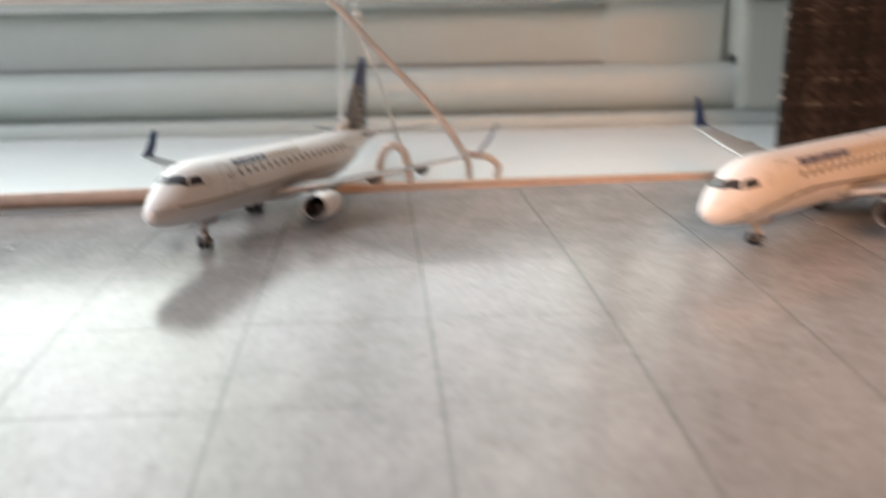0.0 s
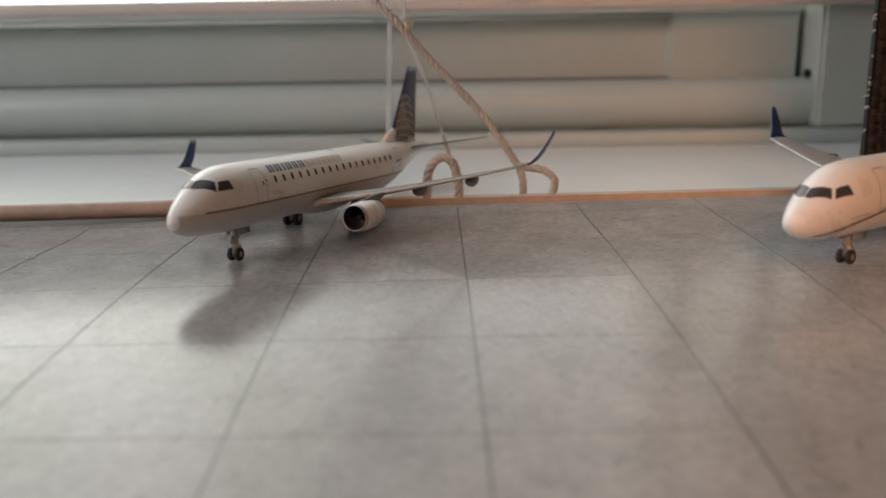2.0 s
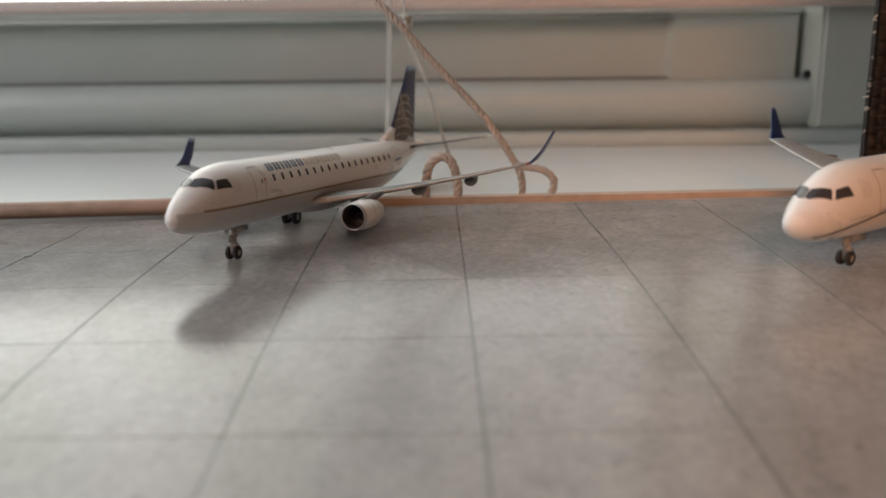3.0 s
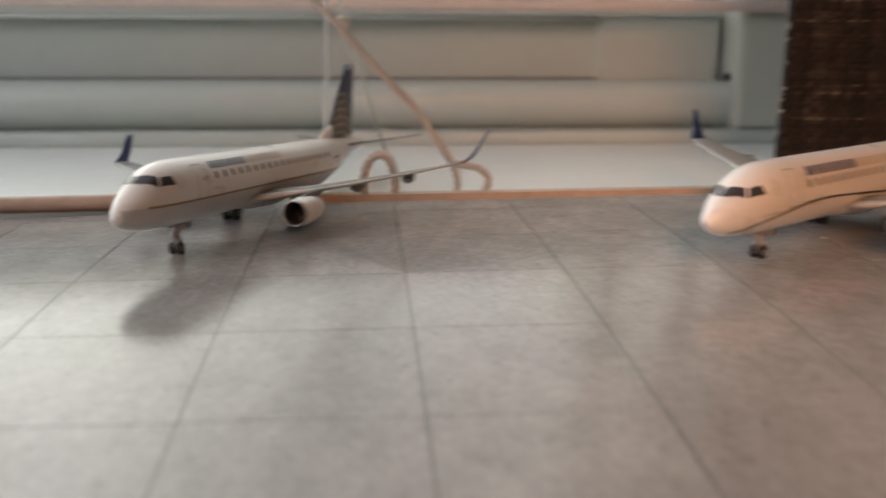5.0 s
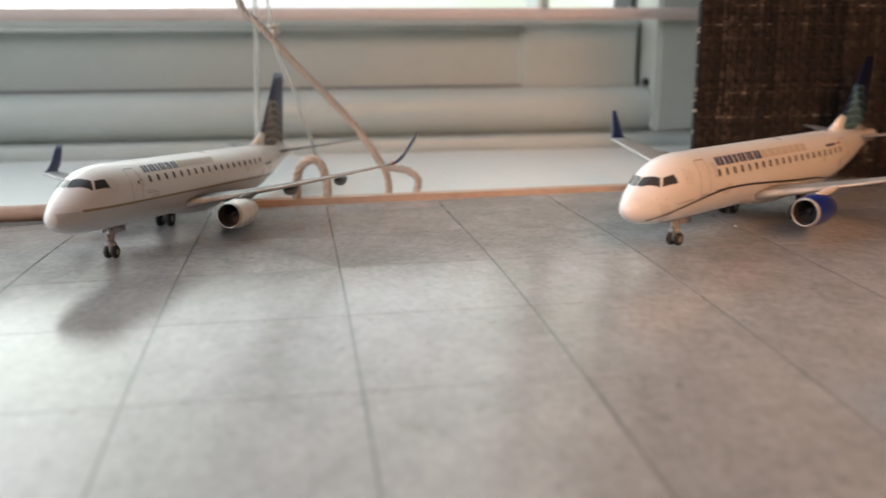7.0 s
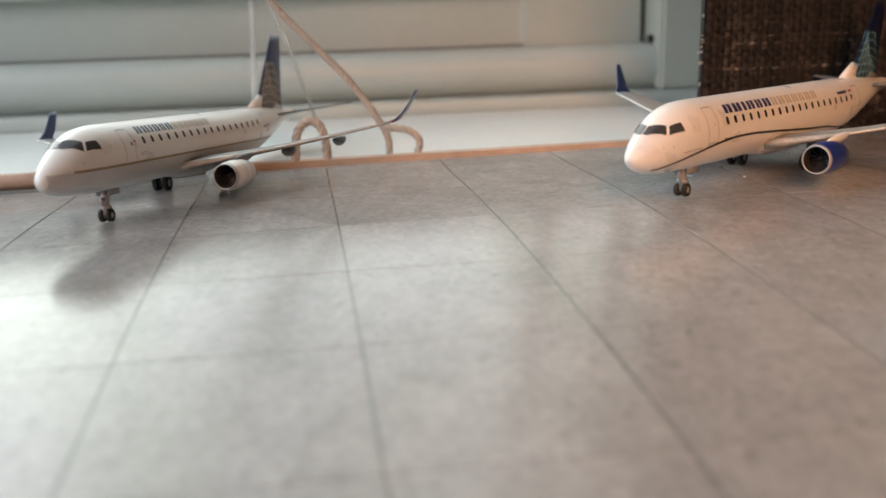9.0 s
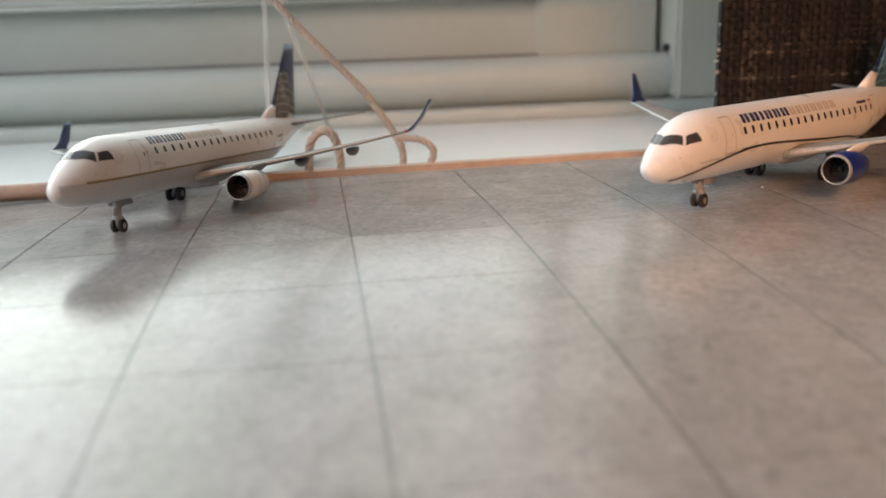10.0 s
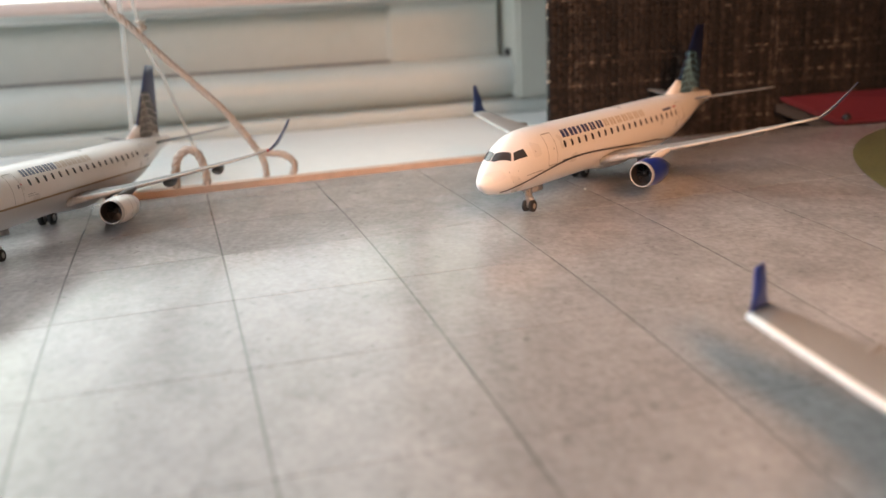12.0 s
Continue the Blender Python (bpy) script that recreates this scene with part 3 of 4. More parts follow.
        bm = bmesh.new()
        tube(bm, [Vector((-35.6, 5.3 * side, 5.4)) * MM, Vector((-35.8, 5.6 * side, f + 1.2)) * MM], 0.42 * MM, 10)
        box(bm, -36.7 * MM, -35.0 * MM, (5.9 * side - 0.12) * MM, (5.9 * side + 0.12) * MM, (f + 2.3) * MM, 5.0 * MM, 0.05 * MM)
        gear = part("main_gear", bm, M_STEEL, top, "grey metal main gear leg")
        wheel_pair(gear, -35.8, 5.6 * side, 1.25, 0.85, 0.8, f)
    # fin
    tall, lean = (15.0, 11.4) if old else (13.4, 12.0)
    bm = bmesh.new()
    rings = []
    for w in (0.0, 0.12, 0.3, 0.5, 0.7, 0.88, 1.0):
        z = 10.9 + tall * w
        le = -61.2 - lean * w
        te = -74.3 - 2.6 * w
        prof = airfoil(Vector((0, 0, 0)), le - te, 0.085)
        rings.append([Vector((le * MM + p.x, p.z * 0.9, z * MM)) for p in prof])
    loft(bm, rings)
    fin = part("tail_fin", bm, M_NAVY if old else M_DEEP, top, "dark blue tail fin")
    bm = bmesh.new()
    rings = [[Vector((x, s * wdt, z)) * MM for x, s, wdt, z in ((-57.6, 0, 0, 12.1), (-62.5, 1, 0.50, 11.9), (-74.4, 1, 0.45, 11.0), (-74.4, -1, 0.45, 11.0), (-62.5, -1, 0.50, 11.9))],
             [Vector((x, s * wdt, z)) * MM for x, s, wdt, z in ((-63.4, 0, 0, 14.7), (-64.4, 1, 0.34, 14.4), (-74.2, 1, 0.3, 12.0), (-74.2, -1, 0.3, 12.0), (-64.4, -1, 0.34, 14.4))]]
    loft(bm, rings)
    part("fin_root", bm, M_WHITE, top, "white dorsal fillet")
    # globe print on the fin: a rounded field with its lattice of lines

    def fin_point(px, pz, side, lift):
        w = (pz - 10.9) / tall
        le, te = -61.2 - lean * w, -74.3 - 2.6 * w
        u = min(max((le - px) / (le - te), 0.001), 1)
        c = 5 * 0.085 * (0.2969 * math.sqrt(u) - 0.126 * u - 0.3516 * u**2 + 0.2843 * u**3 - 0.1036 * u**4) * (le - te)
        return Vector((px, side * (c * 0.9 + lift), pz)) * MM

    def fin_line(a, b, c, side, lift, mat, label):
        """A curved line on the fin through three places (share of chord, share of height)."""
        pts = []
        for j in range(13):
            t = j / 12
            u = a[0] * (1 - t) ** 2 + 2 * b[0] * t * (1 - t) + c[0] * t * t
            w = a[1] * (1 - t) ** 2 + 2 * b[1] * t * (1 - t) + c[1] * t * t
            le, te = -61.2 - lean * w, -74.3 - 2.6 * w
            pts.append(fin_point(le + (te - le) * u, 10.9 + tall * w, side, lift))
        bm = bmesh.new()
        tube(bm, pts, 0.085 * MM, 4)
        part("globe_line", bm, mat, fin, label)

    line_mat, line_label = (M_GLOBELINE, "whitish globe line") if old else (M_SKYLINE, "light blue globe line")
    for side in (1, -1):
        bm = bmesh.new()
        rows = []
        for k in range(17):
            w = 0.05 + 0.61 * k / 16
            le, te = -61.2 - lean * w, -74.3 - 2.6 * w
            end = 0.98 * math.sqrt(max(0.0, 1 - (max(0, w - 0.18) / 0.49) ** 2))
            rows.append([bm.verts.new(fin_point(le + (te - le) * (0.02 + (end - 0.02) * j / 8), 10.9 + tall * w, side, 0.03)) for j in range(9)])
        for a, b in zip(rows, rows[1:]):
            for j in range(8):
                bm.faces.new((a[j], a[j + 1], b[j + 1], b[j]))
        part("globe_field", bm, M_GLOBE if old else M_GLOBE_BLUE, fin, "dark grey globe print" if old else "deep blue globe print")
        for k in range(6):
            u = 0.08 + 0.155 * k
            fin_line((u, 0.06), (u + 0.10 - 0.05 * k, 0.34), (0.05 + 0.10 * k, 0.64 - 0.075 * k), side, 0.05, line_mat, line_label)
        for k in range(6):
            w = 0.10 + 0.095 * k
            fin_line((0.03, w + 0.02), (0.5, w + 0.10), (0.95 * math.sqrt(max(0.02, 1 - (max(0, w - 0.15) / 0.52) ** 2)), w - 0.03), side, 0.05, line_mat, line_label)
    # nose gear
    f, n = feet[0], -10.8 if old else -10.2
    bm = bmesh.new()
    tube(bm, [Vector(((n - 0.1), 0, 4.8)) * MM, Vector(((n + 0.0), 0, f + 0.9)) * MM], 0.48 * MM, 10)
    box(bm, (n - 0.4) * MM, (n + 0.4) * MM, -0.7 * MM, 0.7 * MM, (f + 1.7) * MM, (f + 2.2) * MM, 0.08 * MM)
    box(bm, (n + 0.1) * MM, (n + 0.9) * MM, -0.25 * MM, 0.25 * MM, (f + 2.3) * MM, (f + 3.3) * MM, 0.08 * MM)
    box(bm, (n - 2.4) * MM, (n + 0.4) * MM, 0.75 * MM, 0.95 * MM, 3.0 * MM, 4.2 * MM, 0.05 * MM)
    box(bm, (n - 2.4) * MM, (n + 0.4) * MM, -0.95 * MM, -0.75 * MM, 3.0 * MM, 4.2 * MM, 0.05 * MM)
    tube(bm, [Vector(((n - 2.2), 0, 4.4)) * MM, Vector(((n - 0.2), 0, f + 2.2)) * MM], 0.2 * MM, 8)
    gear = part("nose_gear", bm, M_STEEL, top, "grey metal nose gear leg")
    wheel_pair(gear, (n + 0.0), 0.0, 0.9, 0.56, 0.6, f)
    return top


# ---- the structure ----
S = 0.01933  # side of a printed slab
YAW = 4.0    # the table's back edge and the window are turned a little against the mat's print


def lie(x, y):
    """Height of the mat, which bows a little, at a place of the table."""
    x, y = max(-0.06, min(0.08, x)), max(-0.11, min(0.032, y))
    u, w = x - 0.0093, y - 0.0093
    return 0.0129 * u - 0.0135 * w - 0.597 * w * w + 0.338 * u * w - 0.0086 * u * u


def at_table(ob):
    ob.matrix_world = pose(0, 0.0462, 0, 0, 0, YAW)
    return ob


tagged(at_table(boxed("table", -0.395, 0.50, -0.70, 0.0045, -0.045, -0.016, M_TABLE, 0.002)), "brown wooden table board under the printed mat", "table", kind="structure")
bm = bmesh.new()
tube(bm, [(x, 0.0040, -0.0006) for x in (-0.395, -0.2, -0.05, -0.0200)], 0.0014, 14)
strip = at_table(finish("wood_strip", bm, M_STRIP))
tagged(strip, "rounded brown wooden strip along the table's back edge", "trim", kind="structure")

WALL = 0.1235
# wooden edge, its pale orange also painting the warm glow on the sill
edge = boxed("wood_edge", -0.0195, 0.0745, 0.0003, 0.0056, -0.0155, 0.0000, M_WOOD_GLOW, 0.0016)
edge.matrix_world = pose(0, 0.0470, 0, 0, -0.9, -2.2)
tagged(edge, "wooden table edge behind the mat, the sill's orange glow in its colour", "trim", kind="structure")
tagged(boxed("window_sill", -0.40, 0.60, 0.0500, WALL + 0.002, -0.045, -0.0008, M_SILL, 0.001), "white painted window sill behind the table", "sill", kind="structure")

window = tagged(new("window_1"), "white vinyl window frame with a sliding sash", "window", kind="structure")


def moulding(name, x0, x1, profile, mat, parent, label=""):
    """A bar with a moulded section, a list of (y, z), running along x."""
    bm = bmesh.new()
    rows = loft(bm, [[Vector((x, y, z)) for y, z in profile] for x in (x0, x1)])
    for row in rows:
        for p, q in zip(row, row[1:] + row[:1]):
            bm.edges.get((p, q)).smooth = False
    return part(name, bm, mat, parent, label)


RAIL = [(0.1242, 0.0141), (0.1205, 0.01405), (0.1180, 0.0136), (0.1162, 0.0126), (0.1151, 0.0110), (0.1147, 0.0090), (0.1151, 0.0070), (0.1164, 0.0048), (0.1190, 0.0025), (0.1242, 0.0020)]
LEDGE = [(0.1435, 0.0026), (0.1136, 0.0026), (0.1129, 0.0024), (0.1126, 0.0019), (0.1125, 0.0008), (0.1126, -0.0014), (0.1435, -0.0014)]
boxed("gasket", -0.40, 0.0535, WALL - 0.0004, WALL + 0.002, 0.0139, 0.0147, M_GASKET, 0.0, window, "thin dark gasket")
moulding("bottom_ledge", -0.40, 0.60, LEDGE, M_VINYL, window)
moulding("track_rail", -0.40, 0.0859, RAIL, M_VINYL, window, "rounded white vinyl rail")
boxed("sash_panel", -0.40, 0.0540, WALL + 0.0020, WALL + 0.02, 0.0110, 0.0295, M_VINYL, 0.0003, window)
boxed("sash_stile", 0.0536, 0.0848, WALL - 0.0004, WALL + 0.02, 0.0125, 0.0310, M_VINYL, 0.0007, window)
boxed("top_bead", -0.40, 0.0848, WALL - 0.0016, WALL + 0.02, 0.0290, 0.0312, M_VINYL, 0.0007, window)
# added lip, paler and glossier than the vinyl, for the bead's highlight
bm = bmesh.new()
tube(bm, [(x, WALL - 0.0010, 0.0290) for x in (-0.40, -0.2, -0.05, 0.0530)], 0.0006, 12)
part("bead_lip", bm, M_HIGHLIGHT_LIP, window, "glossy rounded lip added for the highlight on the bead's edge")
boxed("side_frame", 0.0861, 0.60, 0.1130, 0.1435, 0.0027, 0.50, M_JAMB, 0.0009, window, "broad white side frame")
boxed("catch", 0.0847, 0.0860, 0.1172, 0.1196, 0.0142, 0.0162, M_DARK, 0.0004, window, "small dark catch at the foot of the side frame")
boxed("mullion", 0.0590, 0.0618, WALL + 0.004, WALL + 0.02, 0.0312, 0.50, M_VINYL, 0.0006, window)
# near-black strip set into the gap to stand for its shade
boxed("jamb_gap_shade", 0.0848, 0.0860, WALL + 0.006, WALL + 0.02, 0.0027, 0.50, M_DARK, 0.0, window)
bm = bmesh.new()
tube(bm, [(x, 0.1110, 0.0322) for x in (-0.40, -0.2, 0.08, 0.16)], 0.0015, 16)
part("sash_bar", bm, M_BAR, window, "pale pinkish rounded bar")

tagged(boxed("backdrop", -1.6, 1.2, 1.2, 1.21, -0.6, 1.6, M_OUT), "bright overexposed garden outside the window", "backdrop", kind="structure")

# ---- mat with its printed slabs ----
mat_ob = tagged(new("apron_mat"), "printed grey concrete apron mat with square slabs lying on the table", "mat")


def sheet(bm, x0, x1, y0, y1, lift, n, thick, slant=0.0):
    """A piece of the bowed mat with a closed rim; slant raises its far edge from x0 to x1."""
    def spot(i, j):
        x = x0 + (x1 - x0) * i / n
        y = y0 + (y1 + slant * i / n - y0) * j / n
        return x, y, lie(x, y) + lift

    top = [[bm.verts.new(spot(i, j)) for j in range(n +  1)] for i in range(n +  1)]
    for i in range(n):
        for j in range(n):
            bm.faces.new((top[i][j], top[i + 1][j], top[i + 1][j + 1], top[i][j + 1]))
    rim = [top[i][0] for i in range(n +  1)] + [top[n][j] for j in range(1, n + 1)] + [top[i][n] for i in range(n -  1, -1, -1)] + [top[0][j] for j in range(n -  1, 0, -1)]
    low = [bm.verts.new((v.co.x, v.co.y, v.co.z - thick)) for v in rim]
    m = len(rim)
    for k in range(m):
        bm.edges.get((rim[k], rim[(k + 1) % m])).smooth = False
    for k in range(m):
        bm.faces.new((rim[k], low[k], low[(k + 1) % m], rim[(k + 1) % m]))


def back_edge(x):
    """The mat's far edge follows the strip, then the wooden edge."""
    if x < -0.0194:
        return 0.0462 + math.tan(radians(YAW)) * x
    return 0.0468 - 0.0385 * x if x < 0.076 else 0.0468


EDGE = back_edge(-0.0195) - back_edge(-0.22)
for x0, x1, y1, slant in ((-0.22, -0.01933, back_edge(-0.22) - 0.0002, EDGE), (-0.01933, 0.0773, 0.0466, -0.0029), (0.0773, 0.24, 0.0466, 0.0)):
    bm = bmesh.new()
    sheet(bm, x0, x1, -0.22, y1, -0.00005, 72, 0.0006, slant)
    part("base", bm, M_JOINT, mat_ob)

for i in range(-9, 10):
    for j in range(-9, 3):
        x0, y0 = S * i, S * j
        x1, y1, slant = x0 + S, y0 + S, 0.0
        if back_edge(x0) < y1 + 0.0005:
            y1 = back_edge(x0)
            slant = back_edge(x1) - y1
            if y1 - y0 < 0.0008:
                continue
        bm = bmesh.new()
        sheet(bm, x0 + 0.00014, x1 - 0.00014, y0 + 0.00006, y1 - 0.00006, 0.0, 8, 0.00004, slant)
        part("slab", bm, M_CONCRETE, mat_ob)

# ---- aeroplanes ----
label_b = "white die-cast regional jet with black swoosh and blue engines"
plane_a = tagged(aeroplane("old", lift=0.2, feet=(-0.5, 0.5), flare=(2.6, 1.3)), "white and grey die-cast regional jet with gold line", "model aeroplane", "aeroplanes on the mat")
plane_a.matrix_world = pose(-0.03040, 0.00877, 0.00023, 0, 0, 249.0) @ pose(0, 0, 0, 2.96, -4.1, 0) @ Matrix.Scale(0.972, 4) @ pose(0.0072, 0, 0)
plane_b = tagged(aeroplane("new", lift=1.4, feet=(0.1, 0.6), flare=(3.7, 4.2)), label_b, "model aeroplane", "aeroplanes on the mat")
plane_b.matrix_world = pose(0.04156, -0.00106, lie(0.0416, 0.0) + 0.0004, 0, 0, 216.5) @ pose(0, 0, 0, 1.83, -1.15, 0) @ pose(0.0072, 0, 0)
plane_c = tagged(aeroplane("new", 1.7, 0.68, flare=(1.3, 1.3)), "die-cast jet with white wing edge and blue winglets", "model aeroplane", "aeroplanes on the mat")
plane_c.matrix_world = pose(0.0284, -0.1037, lie(0.04, -0.06) + 0.0003, 0, 0, 213.7) @ pose(0.0072, 0, 0)

# ---- woven board, book, rod and printed grass ----
board = tagged(new("woven_board"), "dark brown woven board standing upright behind the mat", "board")
board.matrix_world = pose(0.0688, 0.0500, 0, 0, 0, -2)
boxed("backing", 0.0, 0.20, 0.0006, 0.0032, -0.0012, 0.12, M_WOVEN, 0.0006, board)
rng = random.Random(5)


def threads(name, count, pitch, length, other, width, height, upright, mat):
    """Flat threads side by side, each passing over and under those that cross it."""
    steps = int(length / other * 4)
    t = np.linspace(0.0, length, steps + 1)
    verts, faces = [], []
    for k in range(count):
        side = 0.5 * pitch + k * pitch + rng.uniform(-0.16, 0.16) * pitch
        wide = width * rng.uniform(0.7, 1.12)
        drift = 0.10 * pitch * np.sin(t * rng.uniform(180, 420) + rng.uniform(0, 6.3))
        lift = height * np.sin(math.pi * (t / other + k % 2 + (0.0 if upright else 1.0)) + rng.uniform(-0.25, 0.25))
        first = len(verts)
        for i in range(steps + 1):
            for off, rise in ((-0.5, 0.55), (-0.26, 0.12), (0.26, 0.12), (0.5, 0.55)):
                a, c = side + drift[i] + off * wide, 0.00022 - lift[i] + rise * height * 1.2
                verts.append((a, c, t[i] - 0.0011) if upright else (t[i], c, a - 0.0011))
        for i in range(steps):
            for j in range(3):
                q = first + i * 4 + j
                faces.append((q, q + 4, q + 5, q + 1))
    me = bpy.data.meshes.new(name)
    me.from_pydata(verts, [], faces)
    me.materials.append(mat)
    for p in me.polygons:
        p.use_smooth = True
    ob = new(name, me)
    ob.parent = board
    return tagged(ob, kind="stuff")


threads("warp_threads", 166, 0.0012, 0.12, 0.0011, 0.00108, 0.00013, True, M_WARP)
threads("weft_threads", 109, 0.0011, 0.20, 0.0012, 0.00046, 0.00019, False, M_WEFT)
bm = bmesh.new()
for k in range(210):
    if rng.random() < 0.85:
        continue
    z = 0.00056 * k + rng.uniform(-0.0003, 0.0003)
    r = rng.choice((0.00010, 0.00014, 0.00018, 0.00032))
    tube(bm, [(0.0005, 0.0016, z), (-0.0002, 0.0012, z + 0.0001), (-0.0006 * rng.random(), 0.0008 + 0.0014 * rng.random(), z + rng.uniform(-0.0005, 0.0003))], r, 5)
part("frayed_edge", bm, M_FRAY, board, "pale frayed thread ends along the cut edge")

book = tagged(new("book"), "dark red book propped on a slant against the woven board", "book")


def prism(name, corners, down, mat, label=""):
    """A board given by its four upper corners and the way to its under side."""
    bm = bmesh.new()
    up = [Vector(c) for c in corners]
    loft(bm, [up, [c + Vector(down) for c in up]])
    bmesh.ops.recalc_face_normals(bm, faces=bm.faces)
    bmesh.ops.bevel(bm, geom=list(bm.edges), offset=0.0003, segments=2, affect="EDGES")
    return part(name, bm, mat, book, label, smooth=False)


prism("front_cover", [(0.1200, 0.0470, 0.0074), (0.1302, 0.0405, 0.0019), (0.2050, 0.0320, 0.0019), (0.2050, 0.0430, 0.0076)], (0.0, 0.0004, -0.0010), M_BOOK)
# pages get a near-black colour in place of the shade below the cover
prism("page_block", [(0.1190, 0.0472, 0.0060), (0.1296, 0.0415, 0.0009), (0.2040, 0.0335, 0.0009), (0.2040, 0.0432, 0.0060)], (0.0, 0.0, -0.0020), M_DARK, "page block with the shade under the cover in its dark colour")
prism("back_cover", [(0.1150, 0.0472, 0.0010), (0.1296, 0.0412, 0.0004), (0.2050, 0.0330, 0.0004), (0.2050, 0.0430, 0.0010)], (0.0, 0.0, -0.0012), M_DARK, "blackish back cover")
bm = bmesh.new()
tube(bm, [(0.1322, 0.0416, 0.0020), (0.1322, 0.0402, 0.0030)], 0.0008, 14)
part("eyelet", bm, M_DARK, book, "small black eyelet")

bm = bmesh.new()
tube(bm, [(0.1405, 0.0345, 0.0022), (0.1560, 0.0330, 0.0022)], 0.0008, 10)
tagged(finish("metal_rod", bm, M_STEEL), "thin grey metal rod lying by the book", "rod")

bm = bmesh.new()
GX, GY, GR = 0.1761, -0.0397, 0.0840
hub = bm.verts.new((GX, GY, lie(GX, GY) + 0.00012))
rings = []
for f in (1.0, 0.8, 0.6, 0.4, 0.2):
    ring = []
    for k in range(180):
        r = GR * f
        x, y = GX + r * math.cos(2 * math.pi * k / 180), GY + r * math.sin(2 * math.pi * k / 180)
        ring.append(bm.verts.new((x, y, lie(x, y) + 0.00012)))
    rings.append(ring)
for a, b in zip(rings, rings[1:]):
    for k in range(180):
        bm.faces.new((a[k], a[(k + 1) % 180], b[(k + 1) % 180], b[k]))
for k in range(180):
    bm.faces.new((rings[-1][k], rings[-1][(k + 1) % 180], hub))
part("grass_print", bm, M_GRASS, mat_ob, "olive green printed grass island")


# ---- cord of the blind ----
def smooth_path(points, n=10):
    pts = [Vector(p) for p in points]
    out = []
    for i in range(len(pts) - 1):
        p0, p1, p2, p3 = pts[max(i - 1, 0)], pts[i], pts[i + 1], pts[min(i + 2, len(pts) - 1)]
        for k in range(n):
            t = k / n
            out.append(0.5 * (2 * p1 + (p2 - p0) * t + (2 * p0 - 5 * p1 + 4 * p2 - p3) * t * t + (3 * p1 - p0 - 3 * p2 + p3) * t**3))
    return out + [pts[-1]]


def rope(name, points, radius, parent, mat, turn=0.0036, strands=3):
    """Twisted strands along a path, one mesh."""
    path = smooth_path(points, 16)
    bm = bmesh.new()
    for s in range(strands):
        run, line = 0.0, []
        for i, p in enumerate(path):
            if i:
                run += (p - path[i - 1]).length
            d = (path[min(i + 1, len(path) - 1)] - path[max(i - 1, 0)]).normalized()
            u = d.cross(Vector((0, 1, 0.05))).normalized()
            w = d.cross(u)
            a = 2 * math.pi * (run / turn + s / strands)
            line.append(p + radius * 0.50 * (math.cos(a) * u + math.sin(a) * w))
        tube(bm, line, radius * 0.60, 7)
    return part(name, bm, mat, parent)


cord = tagged(new("blind_cord"), "twisted cream cotton blind cord looping down to the table edge", "cord")
rope("cord_length", [(-0.0210, 0.0560, 0.0700), (-0.0165, 0.0540, 0.0450), (-0.0130, 0.0525, 0.0328), (-0.0110, 0.0518, 0.0304), (-0.0085, 0.0515, 0.0277), (-0.0049, 0.0515, 0.0236), (0.0002, 0.0515, 0.0182),
                     (0.0046, 0.0515, 0.0134), (0.0075, 0.0515, 0.0094), (0.0100, 0.0515, 0.0055), (0.0112, 0.0515, 0.0028), (0.0114, 0.0515, 0.0000)], 0.00062, cord, M_CORD)
rope("cord_loop", [(0.0103, 0.0512, 0.0049), (0.0123, 0.0508, 0.0046), (0.0147, 0.0505, 0.0042), (0.0164, 0.0505, 0.0028), (0.0166, 0.0505, 0.0014), (0.0160, 0.0505, -0.0002)], 0.00062, cord, M_CORD)
rope("cord_loop", [(-0.0050, 0.0500, -0.0008), (-0.0048, 0.0500, 0.0032), (-0.0041, 0.0500, 0.0054), (-0.0024, 0.0500, 0.0067), (-0.0008, 0.0500, 0.0060), (0.0001, 0.0500, 0.0038), (0.0004, 0.0500, 0.0015), (0.0004, 0.0500, -0.0008)], 0.00075, cord, M_CORD)
bm = bmesh.new()
for k in range(60):
    a, r = rng.uniform(0, 6.28), rng.uniform(0.3, 1.0)
    p = Vector((-0.0080, 0.0522, 0.0287))
    q = p + Vector((0.0014 * r * math.cos(a) + 0.0003, 0.0009 * math.sin(2.3 * a), 0.0014 * r * math.sin(a)))
    tube(bm, [p, (p + q) / 2 + Vector((0, 0, 0.0002)), q], 0.00013, 5)
part("frayed_knot", bm, M_TUFT, cord, "white frayed tuft on the cord")

strings = tagged(new("ladder_string"), "thin pale strings of the blind hanging before the window", "string")
for pts, wide in (([(-0.0108, 0.07, 0.060), (-0.0113, 0.07, 0.0300), (-0.0116, 0.07, 0.0200), (-0.0121, 0.07, 0.0100), (-0.0124, 0.07, -0.0008)], 0.00048),
                  ([(-0.0098, 0.07, 0.060), (-0.0086, 0.07, 0.0300), (-0.0049, 0.07, 0.0178), (-0.0021, 0.07, 0.0085), (0.0008, 0.07, -0.0008)], 0.00036)):
    bm = bmesh.new()
    path = smooth_path(pts)
    loft(bm, [[p + Vector((wide * math.cos(a), 0.00008 * math.sin(a), 0)) for a in (2 * math.pi * k / 8 for k in range(8))] for p in path])
    part("string", bm, M_TAPE, strings, "thin sheer tape")

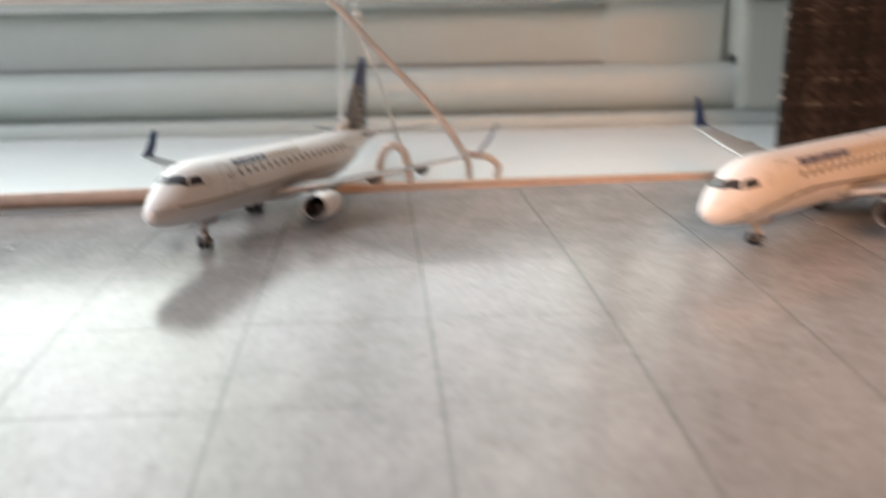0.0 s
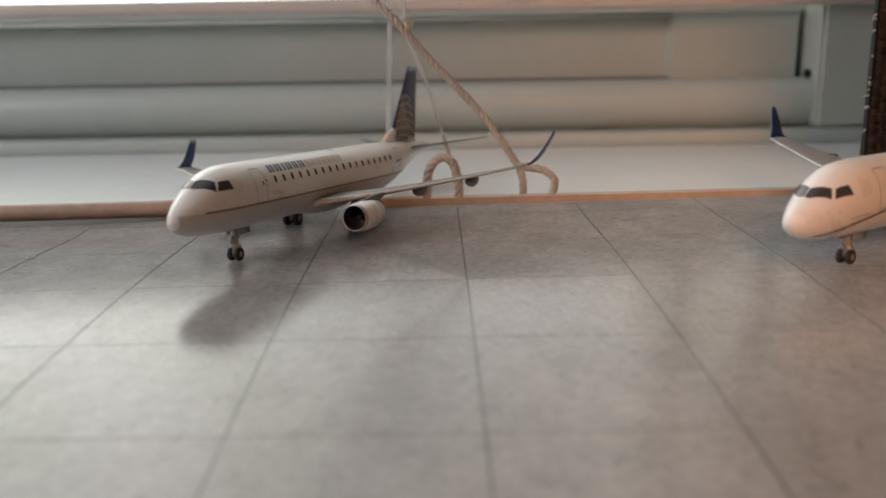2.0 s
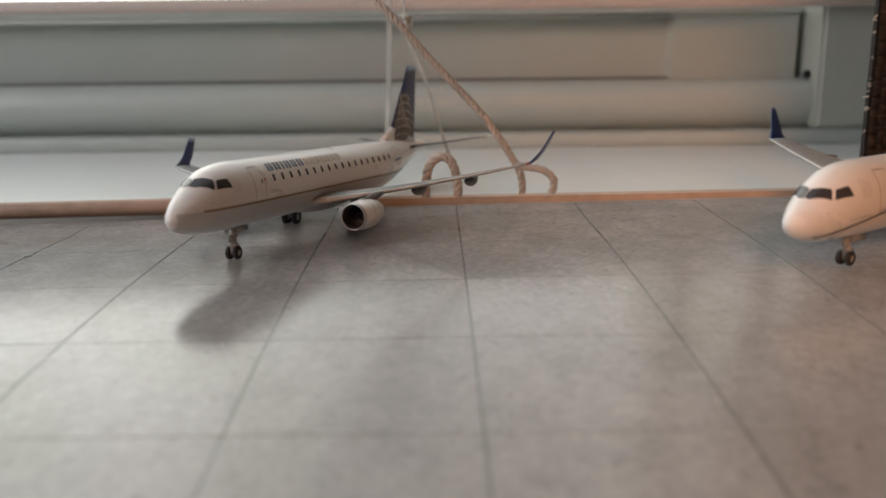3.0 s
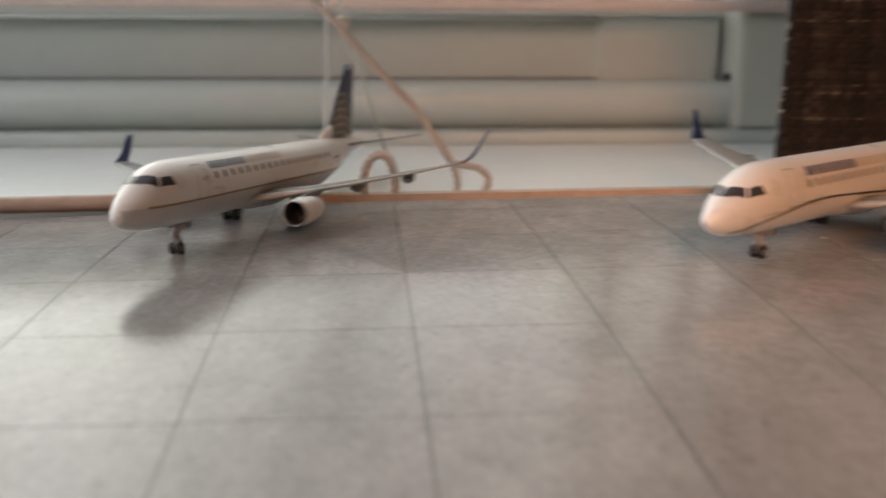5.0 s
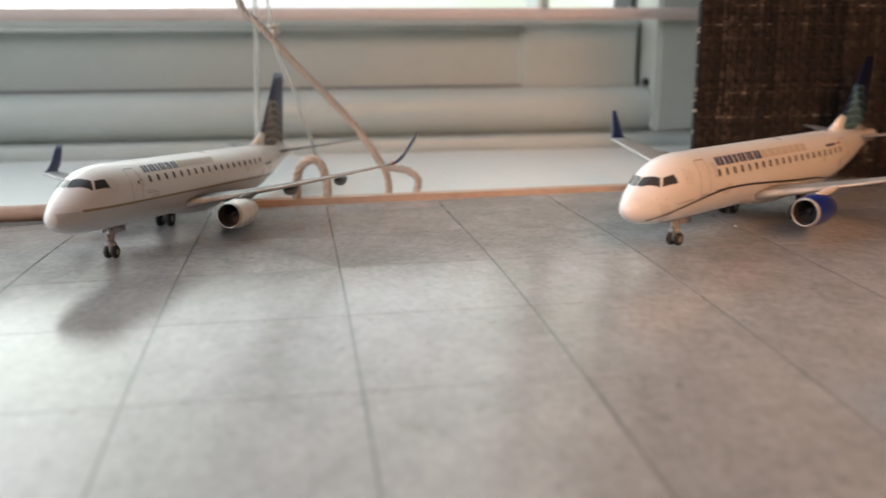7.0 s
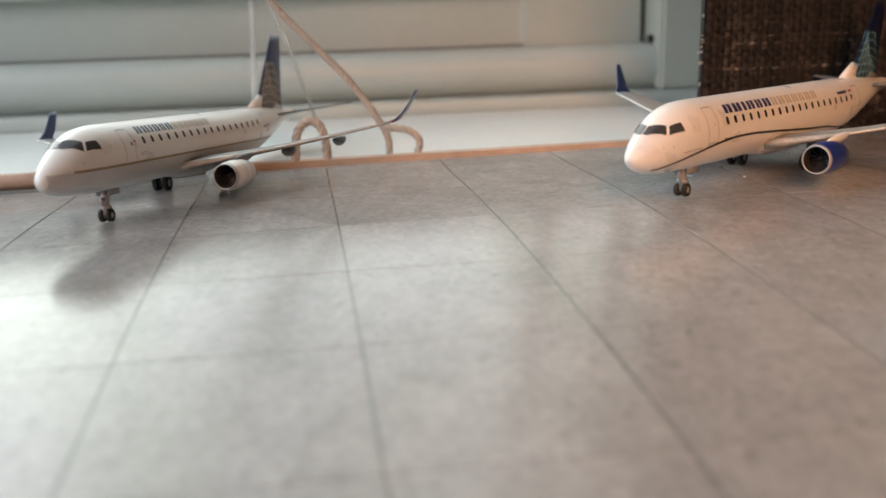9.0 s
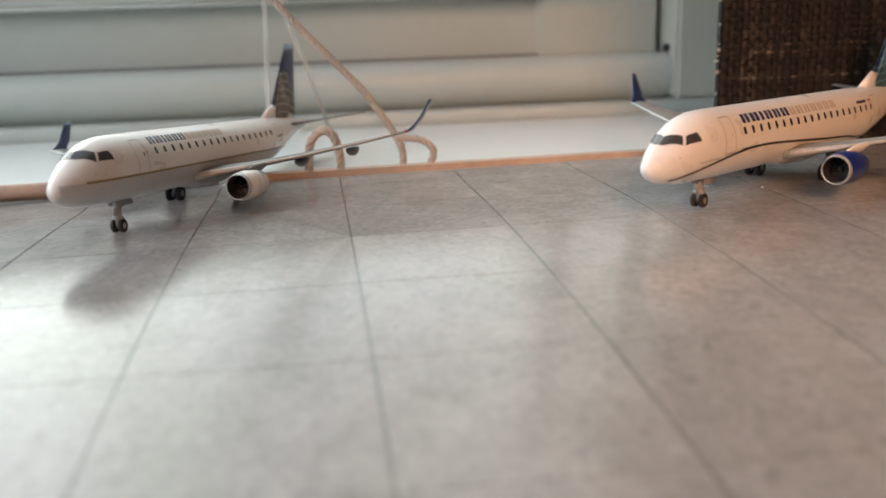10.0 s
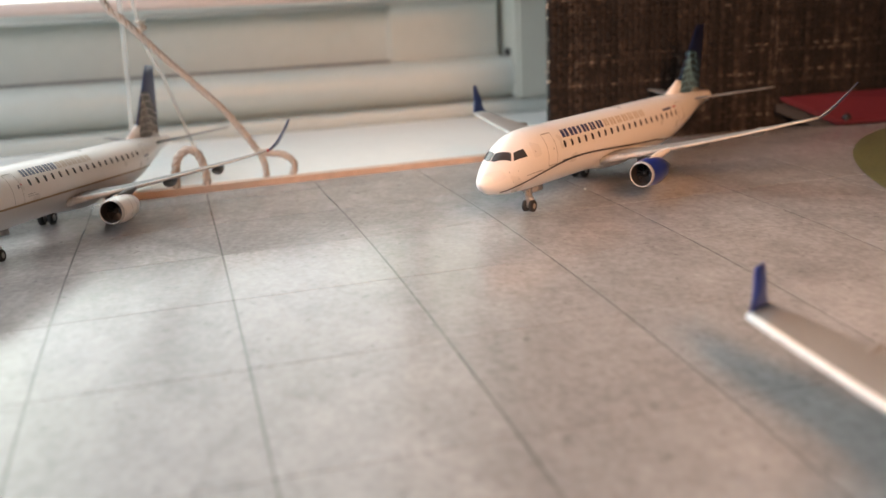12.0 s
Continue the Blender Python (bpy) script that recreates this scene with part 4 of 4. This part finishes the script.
# faint smudges on the print
for x, y, a, b_, turn in ((0.0034, -0.0456, 0.0011, 0.0005, -48), (0.0238, -0.0388, 0.0007, 0.0004, -20)):
    bm = bmesh.new()
    ca, sa = math.cos(radians(turn)), math.sin(radians(turn))
    ring = []
    for k in range(20):
        t = 2 * math.pi * k / 20
        r = 1 + 0.25 * math.sin(3 * t + x * 900) + 0.15 * math.sin(5 * t)
        px, py = a * r * math.cos(t), b_ * r * math.sin(t)
        qx, qy = x + px * ca - py * sa, y + px * sa + py * ca
        ring.append(bm.verts.new((qx, qy, lie(qx, qy) + 0.00006)))
    bm.faces.new(ring)
    part("smudge", bm, M_SMUDGE, mat_ob, "faint grey smudge")

# small pale fleck of paper on the mat
bm = bmesh.new()
box(bm, -0.0006, 0.0006, -0.0003, 0.0003, 0.0, 0.00015, 0.00005)
fleck = tagged(finish("paper_fleck", bm, M_THREAD), "tiny white paper fleck lying on the mat", "fleck")
fleck.matrix_world = pose(-0.0580, 0.0180, lie(-0.058, 0.018), 0, 0, 15)
for x, y, turn in ((0.0578, 0.0112, 70), (0.0511, 0.0146, 130)):
    crumb = copy_thing(fleck, pose(x, y, lie(x, y), 0, 0, turn) @ Matrix.Diagonal((0.6, 0.6, 1.0, 1.0)))
    tagged(crumb, "tiny white paper fleck beside the aeroplane's nose wheel")

# ---- the room behind the camera ----
boxed_room = [("wall_south", -0.40, 1.5, -1.85, -1.80, -0.75, 1.6), ("wall_east", 1.5, 1.55, -1.80, 0.1435, -0.75, 1.6)]
for name, *b in boxed_room:
    tagged(boxed(name, *b, M_WALL), "plain warm white painted wall", "wall", kind="structure")
tagged(boxed("ceiling", -0.43, 1.55, -1.85, 0.1735, 1.6, 1.65, M_WALL), "plain white ceiling", "ceiling", kind="structure")
tagged(boxed("floor", -0.43, 1.55, -1.85, 0.1735, -0.80, -0.75, M_TABLE), "brown wooden floor", "floor", kind="structure")
# unseen wall; its opening is added to let the fill light stand in it
west = tagged(new("wall_west"), "unseen plain wall with an opening added for the side fill light", "wall", kind="structure")
boxed("lower_part", -0.43, -0.40, -1.80, 0.1124, -0.75, 0.04, M_WALL, 0.0, west)
boxed("upper_part", -0.43, -0.40, -1.80, 0.1124, 0.39, 1.6, M_WALL, 0.0, west)
boxed("side_part", -0.43, -0.40, -1.80, -0.31, 0.04, 0.39, M_WALL, 0.0, west)
boxed("side_part", -0.43, -0.40, 0.05, 0.1124, 0.04, 0.39, M_WALL, 0.0, west)
wall = tagged(new("wall_north"), "plain painted window wall", "wall", kind="structure")
boxed("lower_part", -0.43, 1.55, 0.1437, 0.1735, -0.75, 0.0300, M_WALL, 0.0, wall)
boxed("upper_part", -0.43, 1.55, 0.1437, 0.1735, 0.52, 1.6, M_WALL, 0.0, wall)
boxed("side_part", 0.10, 1.55, 0.1437, 0.1735, 0.0300, 0.52, M_WALL, 0.0, wall)
boxed("reveal_fill", 0.601, 1.5, 0.1125, 0.1437, -0.045, 0.52, M_WALL, 0.0, wall)
boxed("lintel", -0.40, 1.5, 0.1125, 0.1437, 0.521, 1.6, M_WALL, 0.0, wall)
boxed("apron", -0.40, 1.5, 0.1125, 0.1437, -0.75, -0.0455, M_WALL, 0.0, wall)
